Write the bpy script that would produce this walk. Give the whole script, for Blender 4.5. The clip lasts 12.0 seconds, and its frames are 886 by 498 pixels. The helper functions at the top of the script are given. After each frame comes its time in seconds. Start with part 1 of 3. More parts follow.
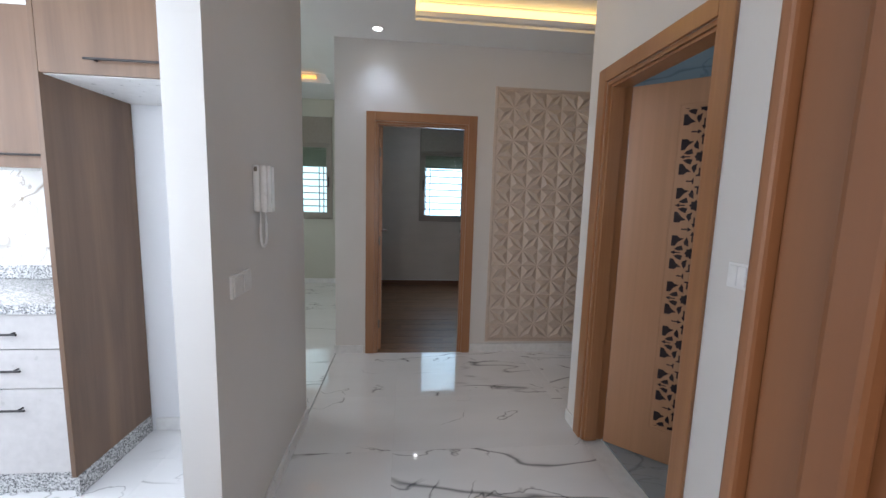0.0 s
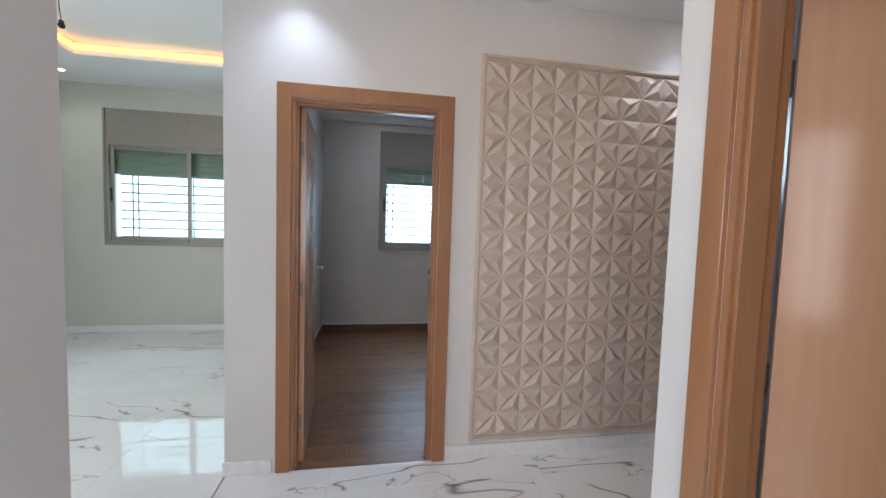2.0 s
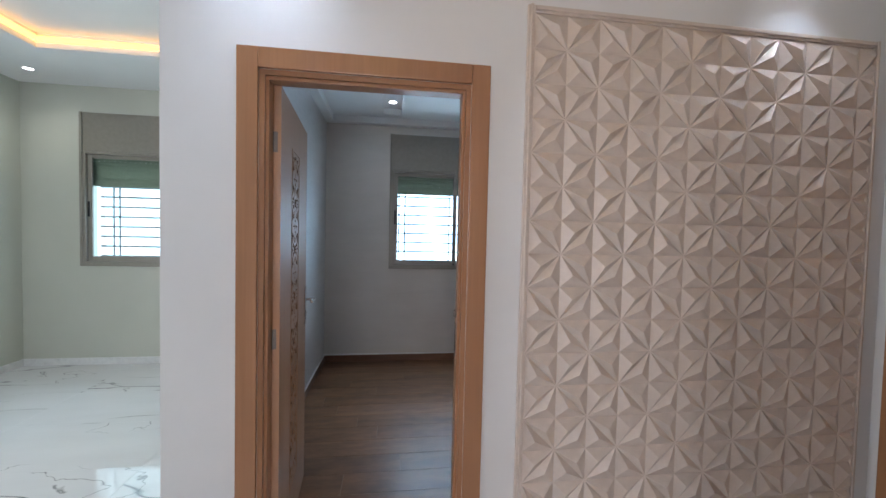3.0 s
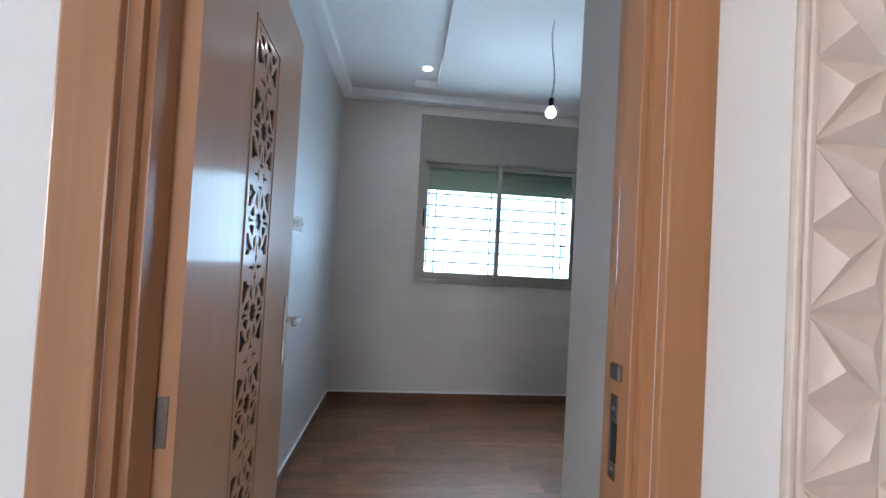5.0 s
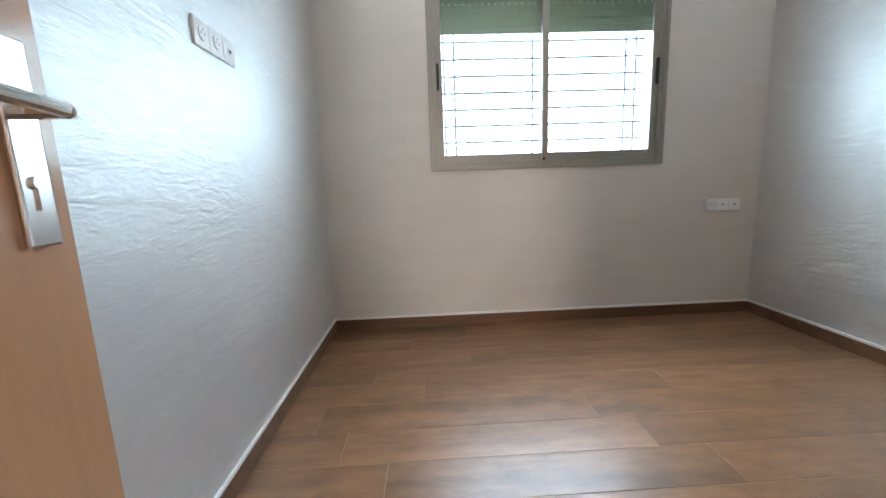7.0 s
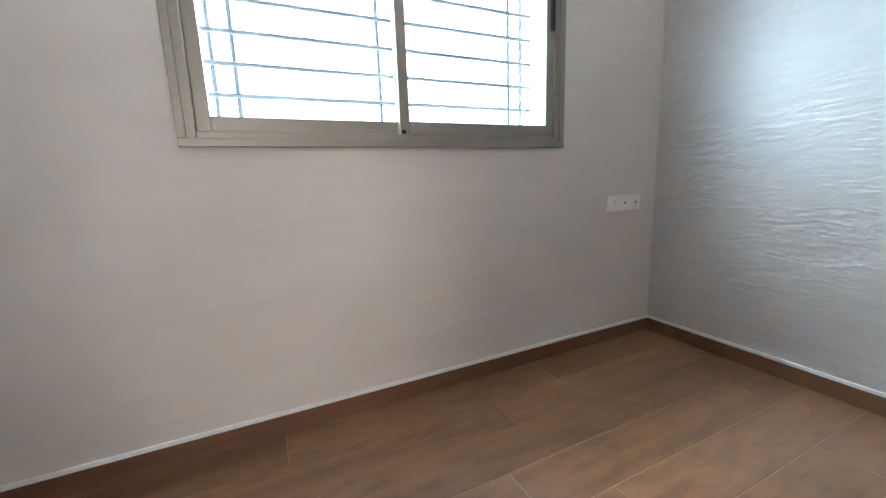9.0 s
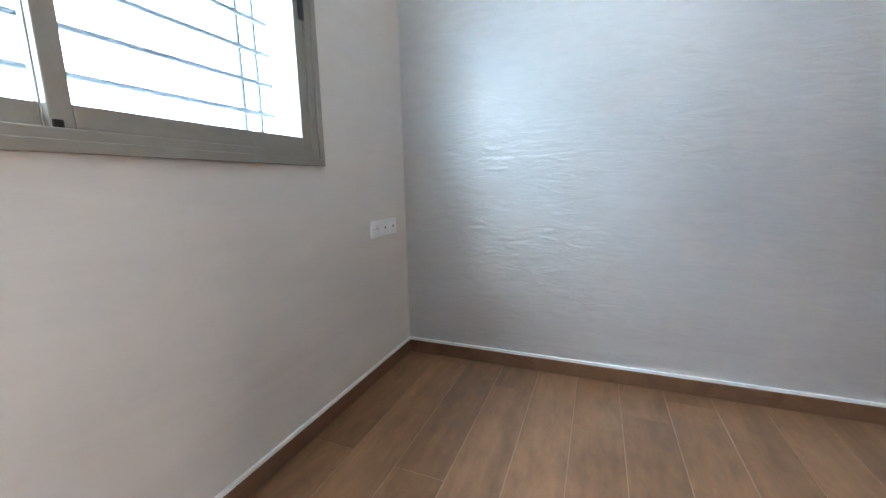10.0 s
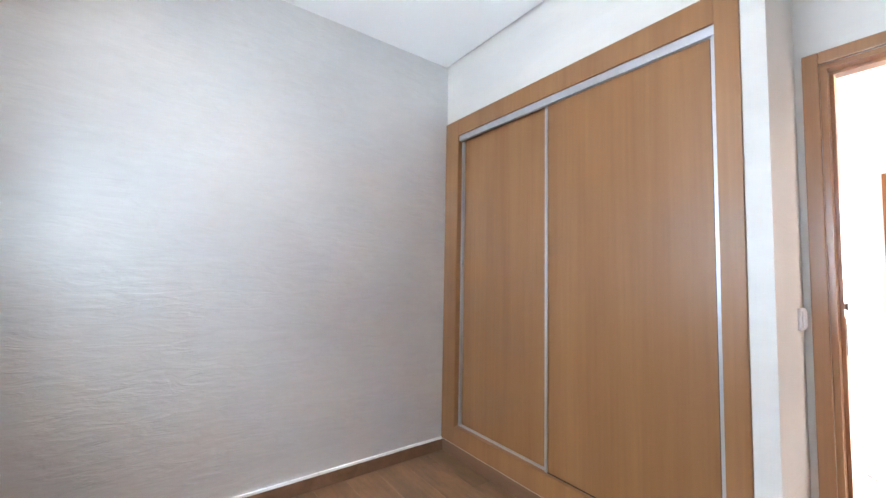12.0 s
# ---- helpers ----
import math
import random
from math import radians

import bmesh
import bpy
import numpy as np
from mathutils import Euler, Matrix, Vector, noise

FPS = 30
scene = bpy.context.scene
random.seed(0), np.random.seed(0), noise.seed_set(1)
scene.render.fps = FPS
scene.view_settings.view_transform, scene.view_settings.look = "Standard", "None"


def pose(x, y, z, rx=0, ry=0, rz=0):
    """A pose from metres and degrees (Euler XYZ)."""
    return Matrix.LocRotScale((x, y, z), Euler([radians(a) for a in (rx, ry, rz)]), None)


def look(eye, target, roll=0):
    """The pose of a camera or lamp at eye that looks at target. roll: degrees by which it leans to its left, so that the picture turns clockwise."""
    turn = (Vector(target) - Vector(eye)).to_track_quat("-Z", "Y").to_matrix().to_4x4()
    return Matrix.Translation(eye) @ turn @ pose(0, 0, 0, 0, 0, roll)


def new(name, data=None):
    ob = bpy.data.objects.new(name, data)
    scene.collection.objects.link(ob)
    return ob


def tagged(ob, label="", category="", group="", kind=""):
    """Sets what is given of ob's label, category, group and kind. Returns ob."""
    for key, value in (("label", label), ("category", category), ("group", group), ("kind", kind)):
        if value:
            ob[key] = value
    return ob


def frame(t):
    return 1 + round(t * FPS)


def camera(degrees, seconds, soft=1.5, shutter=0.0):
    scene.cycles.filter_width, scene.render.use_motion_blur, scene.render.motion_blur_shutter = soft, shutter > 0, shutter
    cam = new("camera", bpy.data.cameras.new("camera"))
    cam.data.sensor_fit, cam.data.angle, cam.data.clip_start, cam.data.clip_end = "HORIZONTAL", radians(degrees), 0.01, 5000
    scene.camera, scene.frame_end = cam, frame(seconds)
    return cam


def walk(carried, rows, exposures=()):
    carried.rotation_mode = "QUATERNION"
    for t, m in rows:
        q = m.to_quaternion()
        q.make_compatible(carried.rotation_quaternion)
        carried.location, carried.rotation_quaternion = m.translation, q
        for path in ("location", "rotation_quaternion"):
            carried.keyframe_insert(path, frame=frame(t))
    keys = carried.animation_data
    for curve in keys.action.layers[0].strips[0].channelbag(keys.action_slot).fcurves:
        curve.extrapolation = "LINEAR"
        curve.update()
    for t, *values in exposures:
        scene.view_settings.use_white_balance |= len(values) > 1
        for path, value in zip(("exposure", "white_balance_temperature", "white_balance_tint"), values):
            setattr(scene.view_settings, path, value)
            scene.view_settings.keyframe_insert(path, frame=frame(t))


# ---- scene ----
from mathutils.geometry import delaunay_2d_cdt

cam = camera(98.1, 12.0)
PATH = [
    (0, (-0.029, -0.004, 1.389), (0.166, 1.971, 1.143), 1.7),
    (0.5, (-0.003, 0.339, 1.394), (0.227, 2.317, 1.204), 2.4),
    (1, (0.014, 0.645, 1.413), (0.298, 2.618, 1.249), 2.4),
    (1.5, (0.096, 0.969, 1.387), (0.387, 2.942, 1.238), 1.9),
    (2, (0.153, 1.215, 1.402), (0.495, 3.181, 1.279), 1.8),
    (2.5, (0.16, 1.518, 1.422), (0.52, 3.484, 1.329), 1.6),
    (3, (0.189, 1.877, 1.448), (0.464, 3.857, 1.379), 1.3),
    (3.5, (0.145, 2.171, 1.426), (0.325, 4.163, 1.405), 0.7),
    (5.3, (0.103, 2.916, 1.214), (0.324, 4.904, 1.258), 4.2),
    (5.5, (0.121, 2.966, 1.129), (0.354, 4.952, 1.081), 5.3),
    (6, (0.129, 3.137, 1.06), (0.247, 5.128, 0.914), 8.1),
    (6.5, (0.113, 3.415, 1.01), (0.116, 5.391, 0.7), -0.1),
    (8.5, (0.353, 4.592, 0.942), (0.766, 6.516, 0.585), -2.5),
    (9, (0.385, 4.822, 0.933), (1.221, 6.604, 0.574), -2.1),
    (9.5, (0.38, 5.048, 0.945), (1.817, 6.395, 0.598), -2.3),
    (10, (0.465, 5.281, 0.983), (2.294, 6.019, 0.649), -1.2),
    (10.5, (0.439, 5.374, 1.023), (2.415, 5.388, 0.715), -0.3),
    (11, (0.344, 5.425, 0.984), (2.242, 4.849, 0.73), -0.1),
    (11.5, (0.304, 5.469, 1.053), (2.075, 4.546, 0.929), -0.3),
    (12, (0.195, 5.525, 1.226), (1.803, 4.342, 1.349), 1.0),
]
EXPOSURES = [(0, -0.08, 6150, 10), (0.5, 0.28, 6250, 10), (1.0, 0.46, 6050, 10), (1.5, 0.66, 6050, 10), (2.5, 0.76, 5800, 10), (3.0, 0.76, 5800, 10), (3.5, 0.94, 5800, 10), (5.5, 1.48, 5700, 10), (6.0, 1.76, 6000, 10), (6.5, 2.17, 6450, 10), (8.5, 2.32, 6800, 10), (9.0, 2.33, 6450, 10), (9.5, 2.45, 6150, 10), (10.0, 2.55, 6200, 10), (10.5, 2.6, 6350, 12), (11.5, 2.96, 6650, 14), (12, 2.78, 6850, 18)]
walk(cam, [(t, look(eye, target, roll)) for t, eye, target, roll in PATH], EXPOSURES)


# ---- world, sun, large lights ----
world = bpy.data.worlds.new("world")
scene.world = world
world.use_nodes = True
wn = world.node_tree
sky = wn.nodes.new("ShaderNodeTexSky")
sky.sky_type = "NISHITA"
sky.sun_disc = False
sky.sun_elevation = radians(52)
sky.sun_rotation = radians(200)
wn.links.new(sky.outputs[0], wn.nodes["Background"].inputs[0])
wn.nodes["Background"].inputs[1].default_value = 0.1

sun = new("sun", bpy.data.lights.new("sun", "SUN"))
sun.data.energy = 4.0
sun.data.angle = radians(0.5)
sun.data.color = (1.0, 0.95, 0.87)
sun.matrix_world = look((-3, -8, 12), (0, 0, 0))


def area(name, eye, target, w, h, watts, color):
    ob = new(name, bpy.data.lights.new(name, "AREA"))
    ob.data.shape, ob.data.size, ob.data.size_y = "RECTANGLE", w, h
    ob.data.energy, ob.data.color = watts, color
    ob.matrix_world = look(eye, target)
    return ob


def spot(name, place, target, watts, color, degrees=100, blend=0.6):
    ob = new(name, bpy.data.lights.new(name, "SPOT"))
    ob.data.energy, ob.data.color = watts, color
    ob.data.spot_size, ob.data.spot_blend, ob.data.shadow_soft_size = radians(degrees), blend, 0.03
    ob.matrix_world = look(place, target)
    return ob


area("daylight_bedroom", (0.95, 7.05, 1.3), (0.95, 0, 1.3), 3.0, 3.0, 80, (0.56, 0.76, 1.0))
area("sky_bedroom", (0.947, 7.9, 3.75), (0.947, 6.3, 1.4), 3.4, 1.9, 105, (0.78, 0.87, 1.0))
area("ground_bounce_bedroom", (0.95, 7.35, 0.35), (0.95, 6.2, 1.75), 3.0, 1.0, 26, (0.80, 0.92, 0.95))
area("daylight_salon", (-2.1, 6.64, 1.52), (-2.1, 0, 1.2), 1.7, 0.80, 2.8, (0.64, 0.95, 1.0))
area("sky_salon", (-2.1, 8.5, 4.2), (-2.1, 6.3, 1.5), 3.0, 2.0, 40, (0.80, 0.95, 0.95))
area("daylight_kitchen", (-1.9, 0.30, 1.65), (-1.9, 3, 1.4), 1.5, 1.1, 44, (0.86, 0.93, 1.0))
area("fill_kitchen_side", (-3.50, 1.15, 1.65), (0, 1.15, 1.4), 1.0, 1.6, 44, (0.92, 0.95, 1.0))
area("fill_salon_side", (-3.50, 2.92, 1.6), (2.0, 2.98, 1.35), 1.1, 1.3, 24, (1.0, 0.97, 0.93))
area("fill_landing", (-0.5, -1.5, 1.5), (0.45, 3, 1.25), 1.1, 1.8, 29, (1.0, 0.92, 0.88))
area("fill_bathroom", (2.55, 1.2, 1.9), (1.2, 1.2, 1.6), 0.5, 0.5, 5, (0.75, 0.9, 1.0))
spot("spot_hall", (-0.27, 3.19, 2.69), (-0.27, 3.42, 0), 11, (0.78, 0.87, 1.0), 100, 1.0)
spot("spot_hall_far", (1.95, 3.19, 2.69), (1.95, 3.42, 0), 6, (0.78, 0.87, 1.0), 100, 1.0)
spot("spot_bedroom", (0.19, 5.88, 2.78), (0.19, 5.88, 0), 1.3, (0.9, 0.95, 1.0), 120, 1.0)
spot("spot_bedroom_far", (1.775, 5.88, 2.78), (1.775, 5.88, 0), 1.0, (0.9, 0.95, 1.0), 120, 1.0)
spot("spot_salon", (-3.15, 5.98, 2.89), (-3.15, 6.1, 0), 5, (1.0, 0.92, 0.75), 130, 1.0)
spot("spot_salon_near", (-0.84, 5.2, 2.89), (-0.9, 5.2, 0), 4.5, (0.9, 1.0, 0.92), 130, 1.0)
glow_bulb = new("bulb_light", bpy.data.lights.new("bulb_light", "POINT"))
glow_bulb.data.energy, glow_bulb.data.color, glow_bulb.data.shadow_soft_size = 0.8, (1.0, 0.96, 0.90), 0.035
glow_bulb.data.specular_factor = 0.3
glow_bulb.location = (0.904, 5.01, 2.115)


# ---- materials ----
def material(name):
    m = bpy.data.materials.new(name)
    m.use_nodes = True
    nt = m.node_tree
    return m, nt, nt.nodes["Principled BSDF"]


def node(nt, kind, **inputs):
    n = nt.nodes.new("ShaderNode" + kind)
    for key, value in inputs.items():
        n.inputs[key.replace("_", " ")].default_value = value
    return n


def mapped(nt, scale, randomly=False, coord="Object"):
    tc = nt.nodes.new("ShaderNodeTexCoord")
    mp = nt.nodes.new("ShaderNodeMapping")
    mp.inputs["Scale"].default_value = scale
    nt.links.new(tc.outputs[coord], mp.inputs[0])
    if randomly:
        info = nt.nodes.new("ShaderNodeObjectInfo")
        mul = nt.nodes.new("ShaderNodeMath")
        mul.operation = "MULTIPLY"
        mul.inputs[1].default_value = 37.0
        nt.links.new(info.outputs["Random"], mul.inputs[0])
        nt.links.new(mul.outputs[0], mp.inputs["Location"])
    return mp.outputs[0]


def ramp(nt, source, stops):
    r = nt.nodes.new("ShaderNodeValToRGB")
    els = r.color_ramp.elements
    while len(els) < len(stops):
        els.new(0.5)
    for el, (at, col) in zip(els, stops):
        el.position = at
        el.color = (*col, 1) if len(col) == 3 else (col[0], col[0], col[0], 1)
    nt.links.new(source, r.inputs[0])
    return r.outputs[0]


def bumped(nt, bsdf, source, strength, distance=0.01):
    b = nt.nodes.new("ShaderNodeBump")
    b.inputs["Strength"].default_value = strength
    b.inputs["Distance"].default_value = distance
    nt.links.new(source, b.inputs["Height"])
    nt.links.new(b.outputs[0], bsdf.inputs["Normal"])


def mix(nt, kind, fac, a, b):
    m = nt.nodes.new("ShaderNodeMix")
    m.data_type, m.blend_type = "RGBA", kind
    for key, value in ((0, fac), (6, a), (7, b)):
        if hasattr(value, "node"):
            nt.links.new(value, m.inputs[key])
        else:
            m.inputs[key].default_value = (*value, 1) if isinstance(value, tuple) else value
    return m.outputs[2]


def paint(name, color, rough=0.6, vary=0.06, bump=0.1, wave=None, spec=0.5, metal=0.0):
    """Painted plaster: faint clouds and fine relief; wave: scale of trowel marks, drawn out sideways."""
    m, nt, b = material(name)
    big = node(nt, "TexNoise", Scale=1.3, Detail=4.0)
    nt.links.new(mapped(nt, (1, 1, 1)), big.inputs[0])
    dark = tuple(c * (1 - vary) for c in color)
    light = tuple(min(1, c * (1 + vary)) for c in color)
    base = ramp(nt, big.outputs[0], [(0.35, dark), (0.65, light)])
    nt.links.new(base, b.inputs["Base Color"])
    b.inputs["Roughness"].default_value = rough
    b.inputs["Specular IOR Level"].default_value = spec
    b.inputs["Metallic"].default_value = metal
    if wave:
        n = node(nt, "TexNoise", Scale=1.0, Detail=5.0, Roughness=0.55, Distortion=0.9)
        nt.links.new(mapped(nt, wave), n.inputs[0])
        bumped(nt, b, n.outputs[0], bump, 0.02)
        streak = ramp(nt, n.outputs[0], [(0.3, (1 - 0.25 * bump,)), (0.7, (1 + 0.12 * bump,))])
        nt.links.new(mix(nt, "MULTIPLY", 1.0, base, streak), b.inputs["Base Color"])
        rr = ramp(nt, n.outputs[0], [(0.3, (rough * 0.85,)), (0.7, (rough * 1.15,))])
        nt.links.new(rr, b.inputs["Roughness"])
    else:
        n = node(nt, "TexNoise", Scale=90.0, Detail=3.0)
        nt.links.new(mapped(nt, (1, 1, 1)), n.inputs[0])
        bumped(nt, b, n.outputs[0], bump, 0.002)
    return m


def wood(name, light, dark, rough=0.35, along=2, scale=1.0, randomly=True, coat=0.0, bump=0.06, each=0.0):
    """Grain drawn out along one axis."""
    m, nt, b = material(name)
    s = [11.0 * scale] * 3
    s[along] = 0.9 * scale
    f = [130.0 * scale] * 3
    f[along] = 2.5 * scale
    a = node(nt, "TexNoise", Scale=1.0, Detail=6.0, Roughness=0.6, Distortion=0.6)
    nt.links.new(mapped(nt, s, randomly), a.inputs[0])
    g = node(nt, "TexNoise", Scale=1.0, Detail=3.0, Roughness=0.5)
    nt.links.new(mapped(nt, f, randomly), g.inputs[0])
    base = ramp(nt, a.outputs[0], [(0.3, dark), (0.7, light)])
    fine = ramp(nt, g.outputs[0], [(0.3, (0.90,)), (0.7, (1.04,))])
    tone = mix(nt, "MULTIPLY", 0.7, base, fine)
    if each:
        info = nt.nodes.new("ShaderNodeObjectInfo")
        own = ramp(nt, info.outputs["Random"], [(0.0, (1 - each,)), (1.0, (1 + each * 0.5,))])
        blot = node(nt, "TexNoise", Scale=8.0, Detail=6.0, Roughness=0.68)
        nt.links.new(mapped(nt, (0.6, 1.6, 1.0), True), blot.inputs[0])
        spots = ramp(nt, blot.outputs[0], [(0.32, (0.70,)), (0.68, (1.22,))])
        tone = mix(nt, "MULTIPLY", 1.0, mix(nt, "MULTIPLY", 1.0, tone, own), spots)
    nt.links.new(tone, b.inputs["Base Color"])
    b.inputs["Roughness"].default_value = rough
    b.inputs["Coat Weight"].default_value = coat
    b.inputs["Coat Roughness"].default_value = 0.13
    bumped(nt, b, g.outputs[0], bump, 0.002)
    return m


def plain(name, color, rough=0.4, metal=0.0, coat=0.0):
    m, nt, b = material(name)
    n = node(nt, "TexNoise", Scale=25.0, Detail=3.0)
    nt.links.new(mapped(nt, (1, 1, 1)), n.inputs[0])
    base = ramp(nt, n.outputs[0], [(0.3, tuple(c * 0.94 for c in color)), (0.7, tuple(min(1, c * 1.05) for c in color))])
    nt.links.new(base, b.inputs["Base Color"])
    rr = ramp(nt, n.outputs[0], [(0.3, (rough * 0.9,)), (0.7, (rough * 1.15,))])
    nt.links.new(rr, b.inputs["Roughness"])
    b.inputs["Metallic"].default_value = metal
    b.inputs["Coat Weight"].default_value = coat
    return m


def glow(name, color, strength):
    m, nt, b = material(name)
    b.inputs["Base Color"].default_value = (*color, 1)
    b.inputs["Emission Color"].default_value = (*color, 1)
    b.inputs["Emission Strength"].default_value = strength
    return m


def marble(name, base, vein, rough, randomly, scale=1.0, bump=0.0):
    m, nt, b = material(name)
    co = mapped(nt, (scale * 0.42, scale * 1.5, scale), randomly)
    co.node.inputs["Rotation"].default_value = (0, 0, radians(-10))
    cr = mapped(nt, (scale * 0.8, scale * 1.3, scale), randomly)
    cr.node.inputs["Rotation"].default_value = (0, 0, radians(48))
    where = node(nt, "TexNoise", Scale=2.3, Detail=1.0)
    nt.links.new(co, where.inputs[0])
    mask = ramp(nt, where.outputs[0], [(0.45, (0.0,)), (0.51, (1.0,))])
    long = node(nt, "TexNoise", Scale=1.5, Detail=3.5, Roughness=0.42, Distortion=0.25)
    nt.links.new(co, long.inputs[0])
    bold = ramp(nt, long.outputs[0], [(0.491, (0.0,)), (0.494, (0.85,)), (0.499, (1.0,)), (0.501, (0.12,)), (0.515, (0.0,))])
    short = node(nt, "TexNoise", Scale=2.2, Detail=4.5, Roughness=0.5, Distortion=0.4)
    nt.links.new(cr, short.inputs[0])
    thin = ramp(nt, short.outputs[0], [(0.541, (0.0,)), (0.547, (0.8,)), (0.552, (0.0,))])
    amount = mix(nt, "MULTIPLY", 1.0, mix(nt, "ADD", 1.0, bold, thin), mask)
    cloud = node(nt, "TexNoise", Scale=3.0, Detail=5.0)
    nt.links.new(co, cloud.inputs[0])
    ground = ramp(nt, cloud.outputs[0], [(0.3, tuple(c * 0.93 for c in base)), (0.6, base)])
    nt.links.new(mix(nt, "MIX", amount, ground, vein), b.inputs["Base Color"])
    b.inputs["Roughness"].default_value = rough
    b.inputs["Specular IOR Level"].default_value = 1.0
    return m


def granite(name):
    m, nt, b = material(name)
    v = node(nt, "TexVoronoi", Scale=170.0)
    nt.links.new(mapped(nt, (1, 1, 1)), v.inputs[0])
    col = nt.nodes.new("ShaderNodeSeparateColor")
    nt.links.new(v.outputs["Color"], col.inputs[0])
    base = ramp(nt, col.outputs[0], [(0.0, (0.08, 0.08, 0.085)), (0.25, (0.24, 0.24, 0.245)), (0.5, (0.42, 0.42, 0.425)), (0.85, (0.60, 0.60, 0.60))])
    nt.links.new(base, b.inputs["Base Color"])
    b.inputs["Roughness"].default_value = 0.12
    return m


def stucco(name, color, rough, metal, strength):
    """Burnished plaster: short trowel ripples lying sideways, strong in patches and faint between them."""
    m, nt, b = material(name)
    cloud = node(nt, "TexNoise", Scale=1.6, Detail=4.0)
    nt.links.new(mapped(nt, (1, 1, 1)), cloud.inputs[0])
    base = ramp(nt, cloud.outputs[0], [(0.3, tuple(c * 0.95 for c in color)), (0.7, tuple(c * 1.05 for c in color))])
    ripple = node(nt, "TexNoise", Scale=1.0, Detail=4.0, Roughness=0.55, Distortion=1.3)
    nt.links.new(mapped(nt, (5.0, 5.0, 21.0)), ripple.inputs[0])
    fine = node(nt, "TexNoise", Scale=1.0, Detail=4.0, Roughness=0.6, Distortion=0.8)
    nt.links.new(mapped(nt, (14.0, 14.0, 52.0)), fine.inputs[0])
    patch = node(nt, "TexNoise", Scale=2.2, Detail=2.0)
    nt.links.new(mapped(nt, (1, 1, 1.6)), patch.inputs[0])
    amount = ramp(nt, patch.outputs[0], [(0.36, (0.35,)), (0.62, (1.0,))])
    height = mix(nt, "MULTIPLY", 1.0, mix(nt, "MIX", 0.3, ripple.outputs[0], fine.outputs[0]), amount)
    bumped(nt, b, height, strength, 0.02)
    tone = ramp(nt, ripple.outputs[0], [(0.3, (0.965,)), (0.7, (1.02,))])
    nt.links.new(mix(nt, "MULTIPLY", 1.0, base, tone), b.inputs["Base Color"])
    gloss = ramp(nt, fine.outputs[0], [(0.3, (rough * 0.88,)), (0.7, (rough * 1.12,))])
    nt.links.new(gloss, b.inputs["Roughness"])
    b.inputs["Specular IOR Level"].default_value = 1.0
    b.inputs["Metallic"].default_value = metal
    return m


PAINT = paint("hall_paint", (0.70, 0.68, 0.66), 0.6, 0.03, 0.035, (1.2, 1.2, 7.0), 0.3)
PAINT_PLAIN = paint("wall_paint", (0.65, 0.615, 0.575), 0.5, 0.05, 0.17, (1.6, 1.6, 9.0))
STUCCO = stucco("satin_stucco", (0.66, 0.655, 0.65), 0.54, 0.70, 0.34)
SALON = paint("salon_paint", (0.56, 0.57, 0.50), 0.5, 0.03, 0.06)
KITCHEN = paint("kitchen_paint", (0.80, 0.81, 0.84), 0.55, 0.02, 0.05)
CEILING = paint("ceiling_plaster", (0.82, 0.83, 0.83), 0.8, 0.02, 0.04)
BLUE = marble("blue_tile", (0.30, 0.35, 0.38), (0.18, 0.21, 0.24), 0.2, False, 1.2)
MARBLE = marble("marble_tile", (0.78, 0.78, 0.79), (0.16, 0.16, 0.17), 0.045, True, 0.85)
SPLASH = marble("splash_marble", (0.74, 0.72, 0.69), (0.20, 0.15, 0.10), 0.1, False, 1.3)
GROUT = plain("grout", (0.68, 0.68, 0.68), 0.6)
GROUT_WOOD = plain("plank_grout", (0.30, 0.205, 0.14), 0.7)
PLANK = wood("plank_tile", (0.28, 0.143, 0.070), (0.165, 0.083, 0.040), 0.34, 0, 0.32, True, 0.0, 0.05, 0.14)
SKIRT = wood("skirting_tile", (0.20, 0.10, 0.055), (0.12, 0.055, 0.028), 0.42, 0, 0.8)
DOOR = wood("door_veneer", (0.48, 0.258, 0.140), (0.43, 0.225, 0.118), 0.42, 2, 0.35, True, 0.5, 0.02)
CASING = wood("casing_veneer", (0.38, 0.185, 0.085), (0.31, 0.142, 0.062), 0.3, 2, 0.8, True, 0.2, 0.03)
CLOSET = wood("wardrobe_veneer", (0.30, 0.137, 0.052), (0.235, 0.102, 0.037), 0.38, 2, 0.5, True, 0.0, 0.03)
ENTRY = wood("entrance_veneer", (0.215, 0.090, 0.034), (0.18, 0.072, 0.027), 0.5, 2, 0.3, True, 0.0, 0.01)
DOOR.node_tree.nodes["Principled BSDF"].inputs["Coat Roughness"].default_value = 0.11
DOOR.node_tree.nodes["Principled BSDF"].inputs["Specular IOR Level"].default_value = 0.3
OAK = wood("kitchen_oak", (0.20, 0.118, 0.072), (0.105, 0.06, 0.037), 0.42, 2, 0.55, True, 0.0, 0.08)
FRONT = plain("grey_white_lacquer", (0.50, 0.48, 0.475), 0.3)
STEEL = plain("dull_steel", (0.20, 0.175, 0.155), 0.45, 1.0)
WHITE = plain("white_lacquer", (0.78, 0.78, 0.78), 0.3)
PLASTIC = plain("white_plastic", (0.80, 0.80, 0.80), 0.3)
RELIEF = plain("taupe_relief", (0.60, 0.505, 0.43), 0.46, 0.12)
ALU = plain("taupe_aluminium", (0.29, 0.27, 0.235), 0.4, 0.25)
SHUTTER = plain("shutter_slats", (0.23, 0.26, 0.19), 0.55)
CHROME = plain("brushed_chrome", (0.72, 0.71, 0.70), 0.22, 1.0)
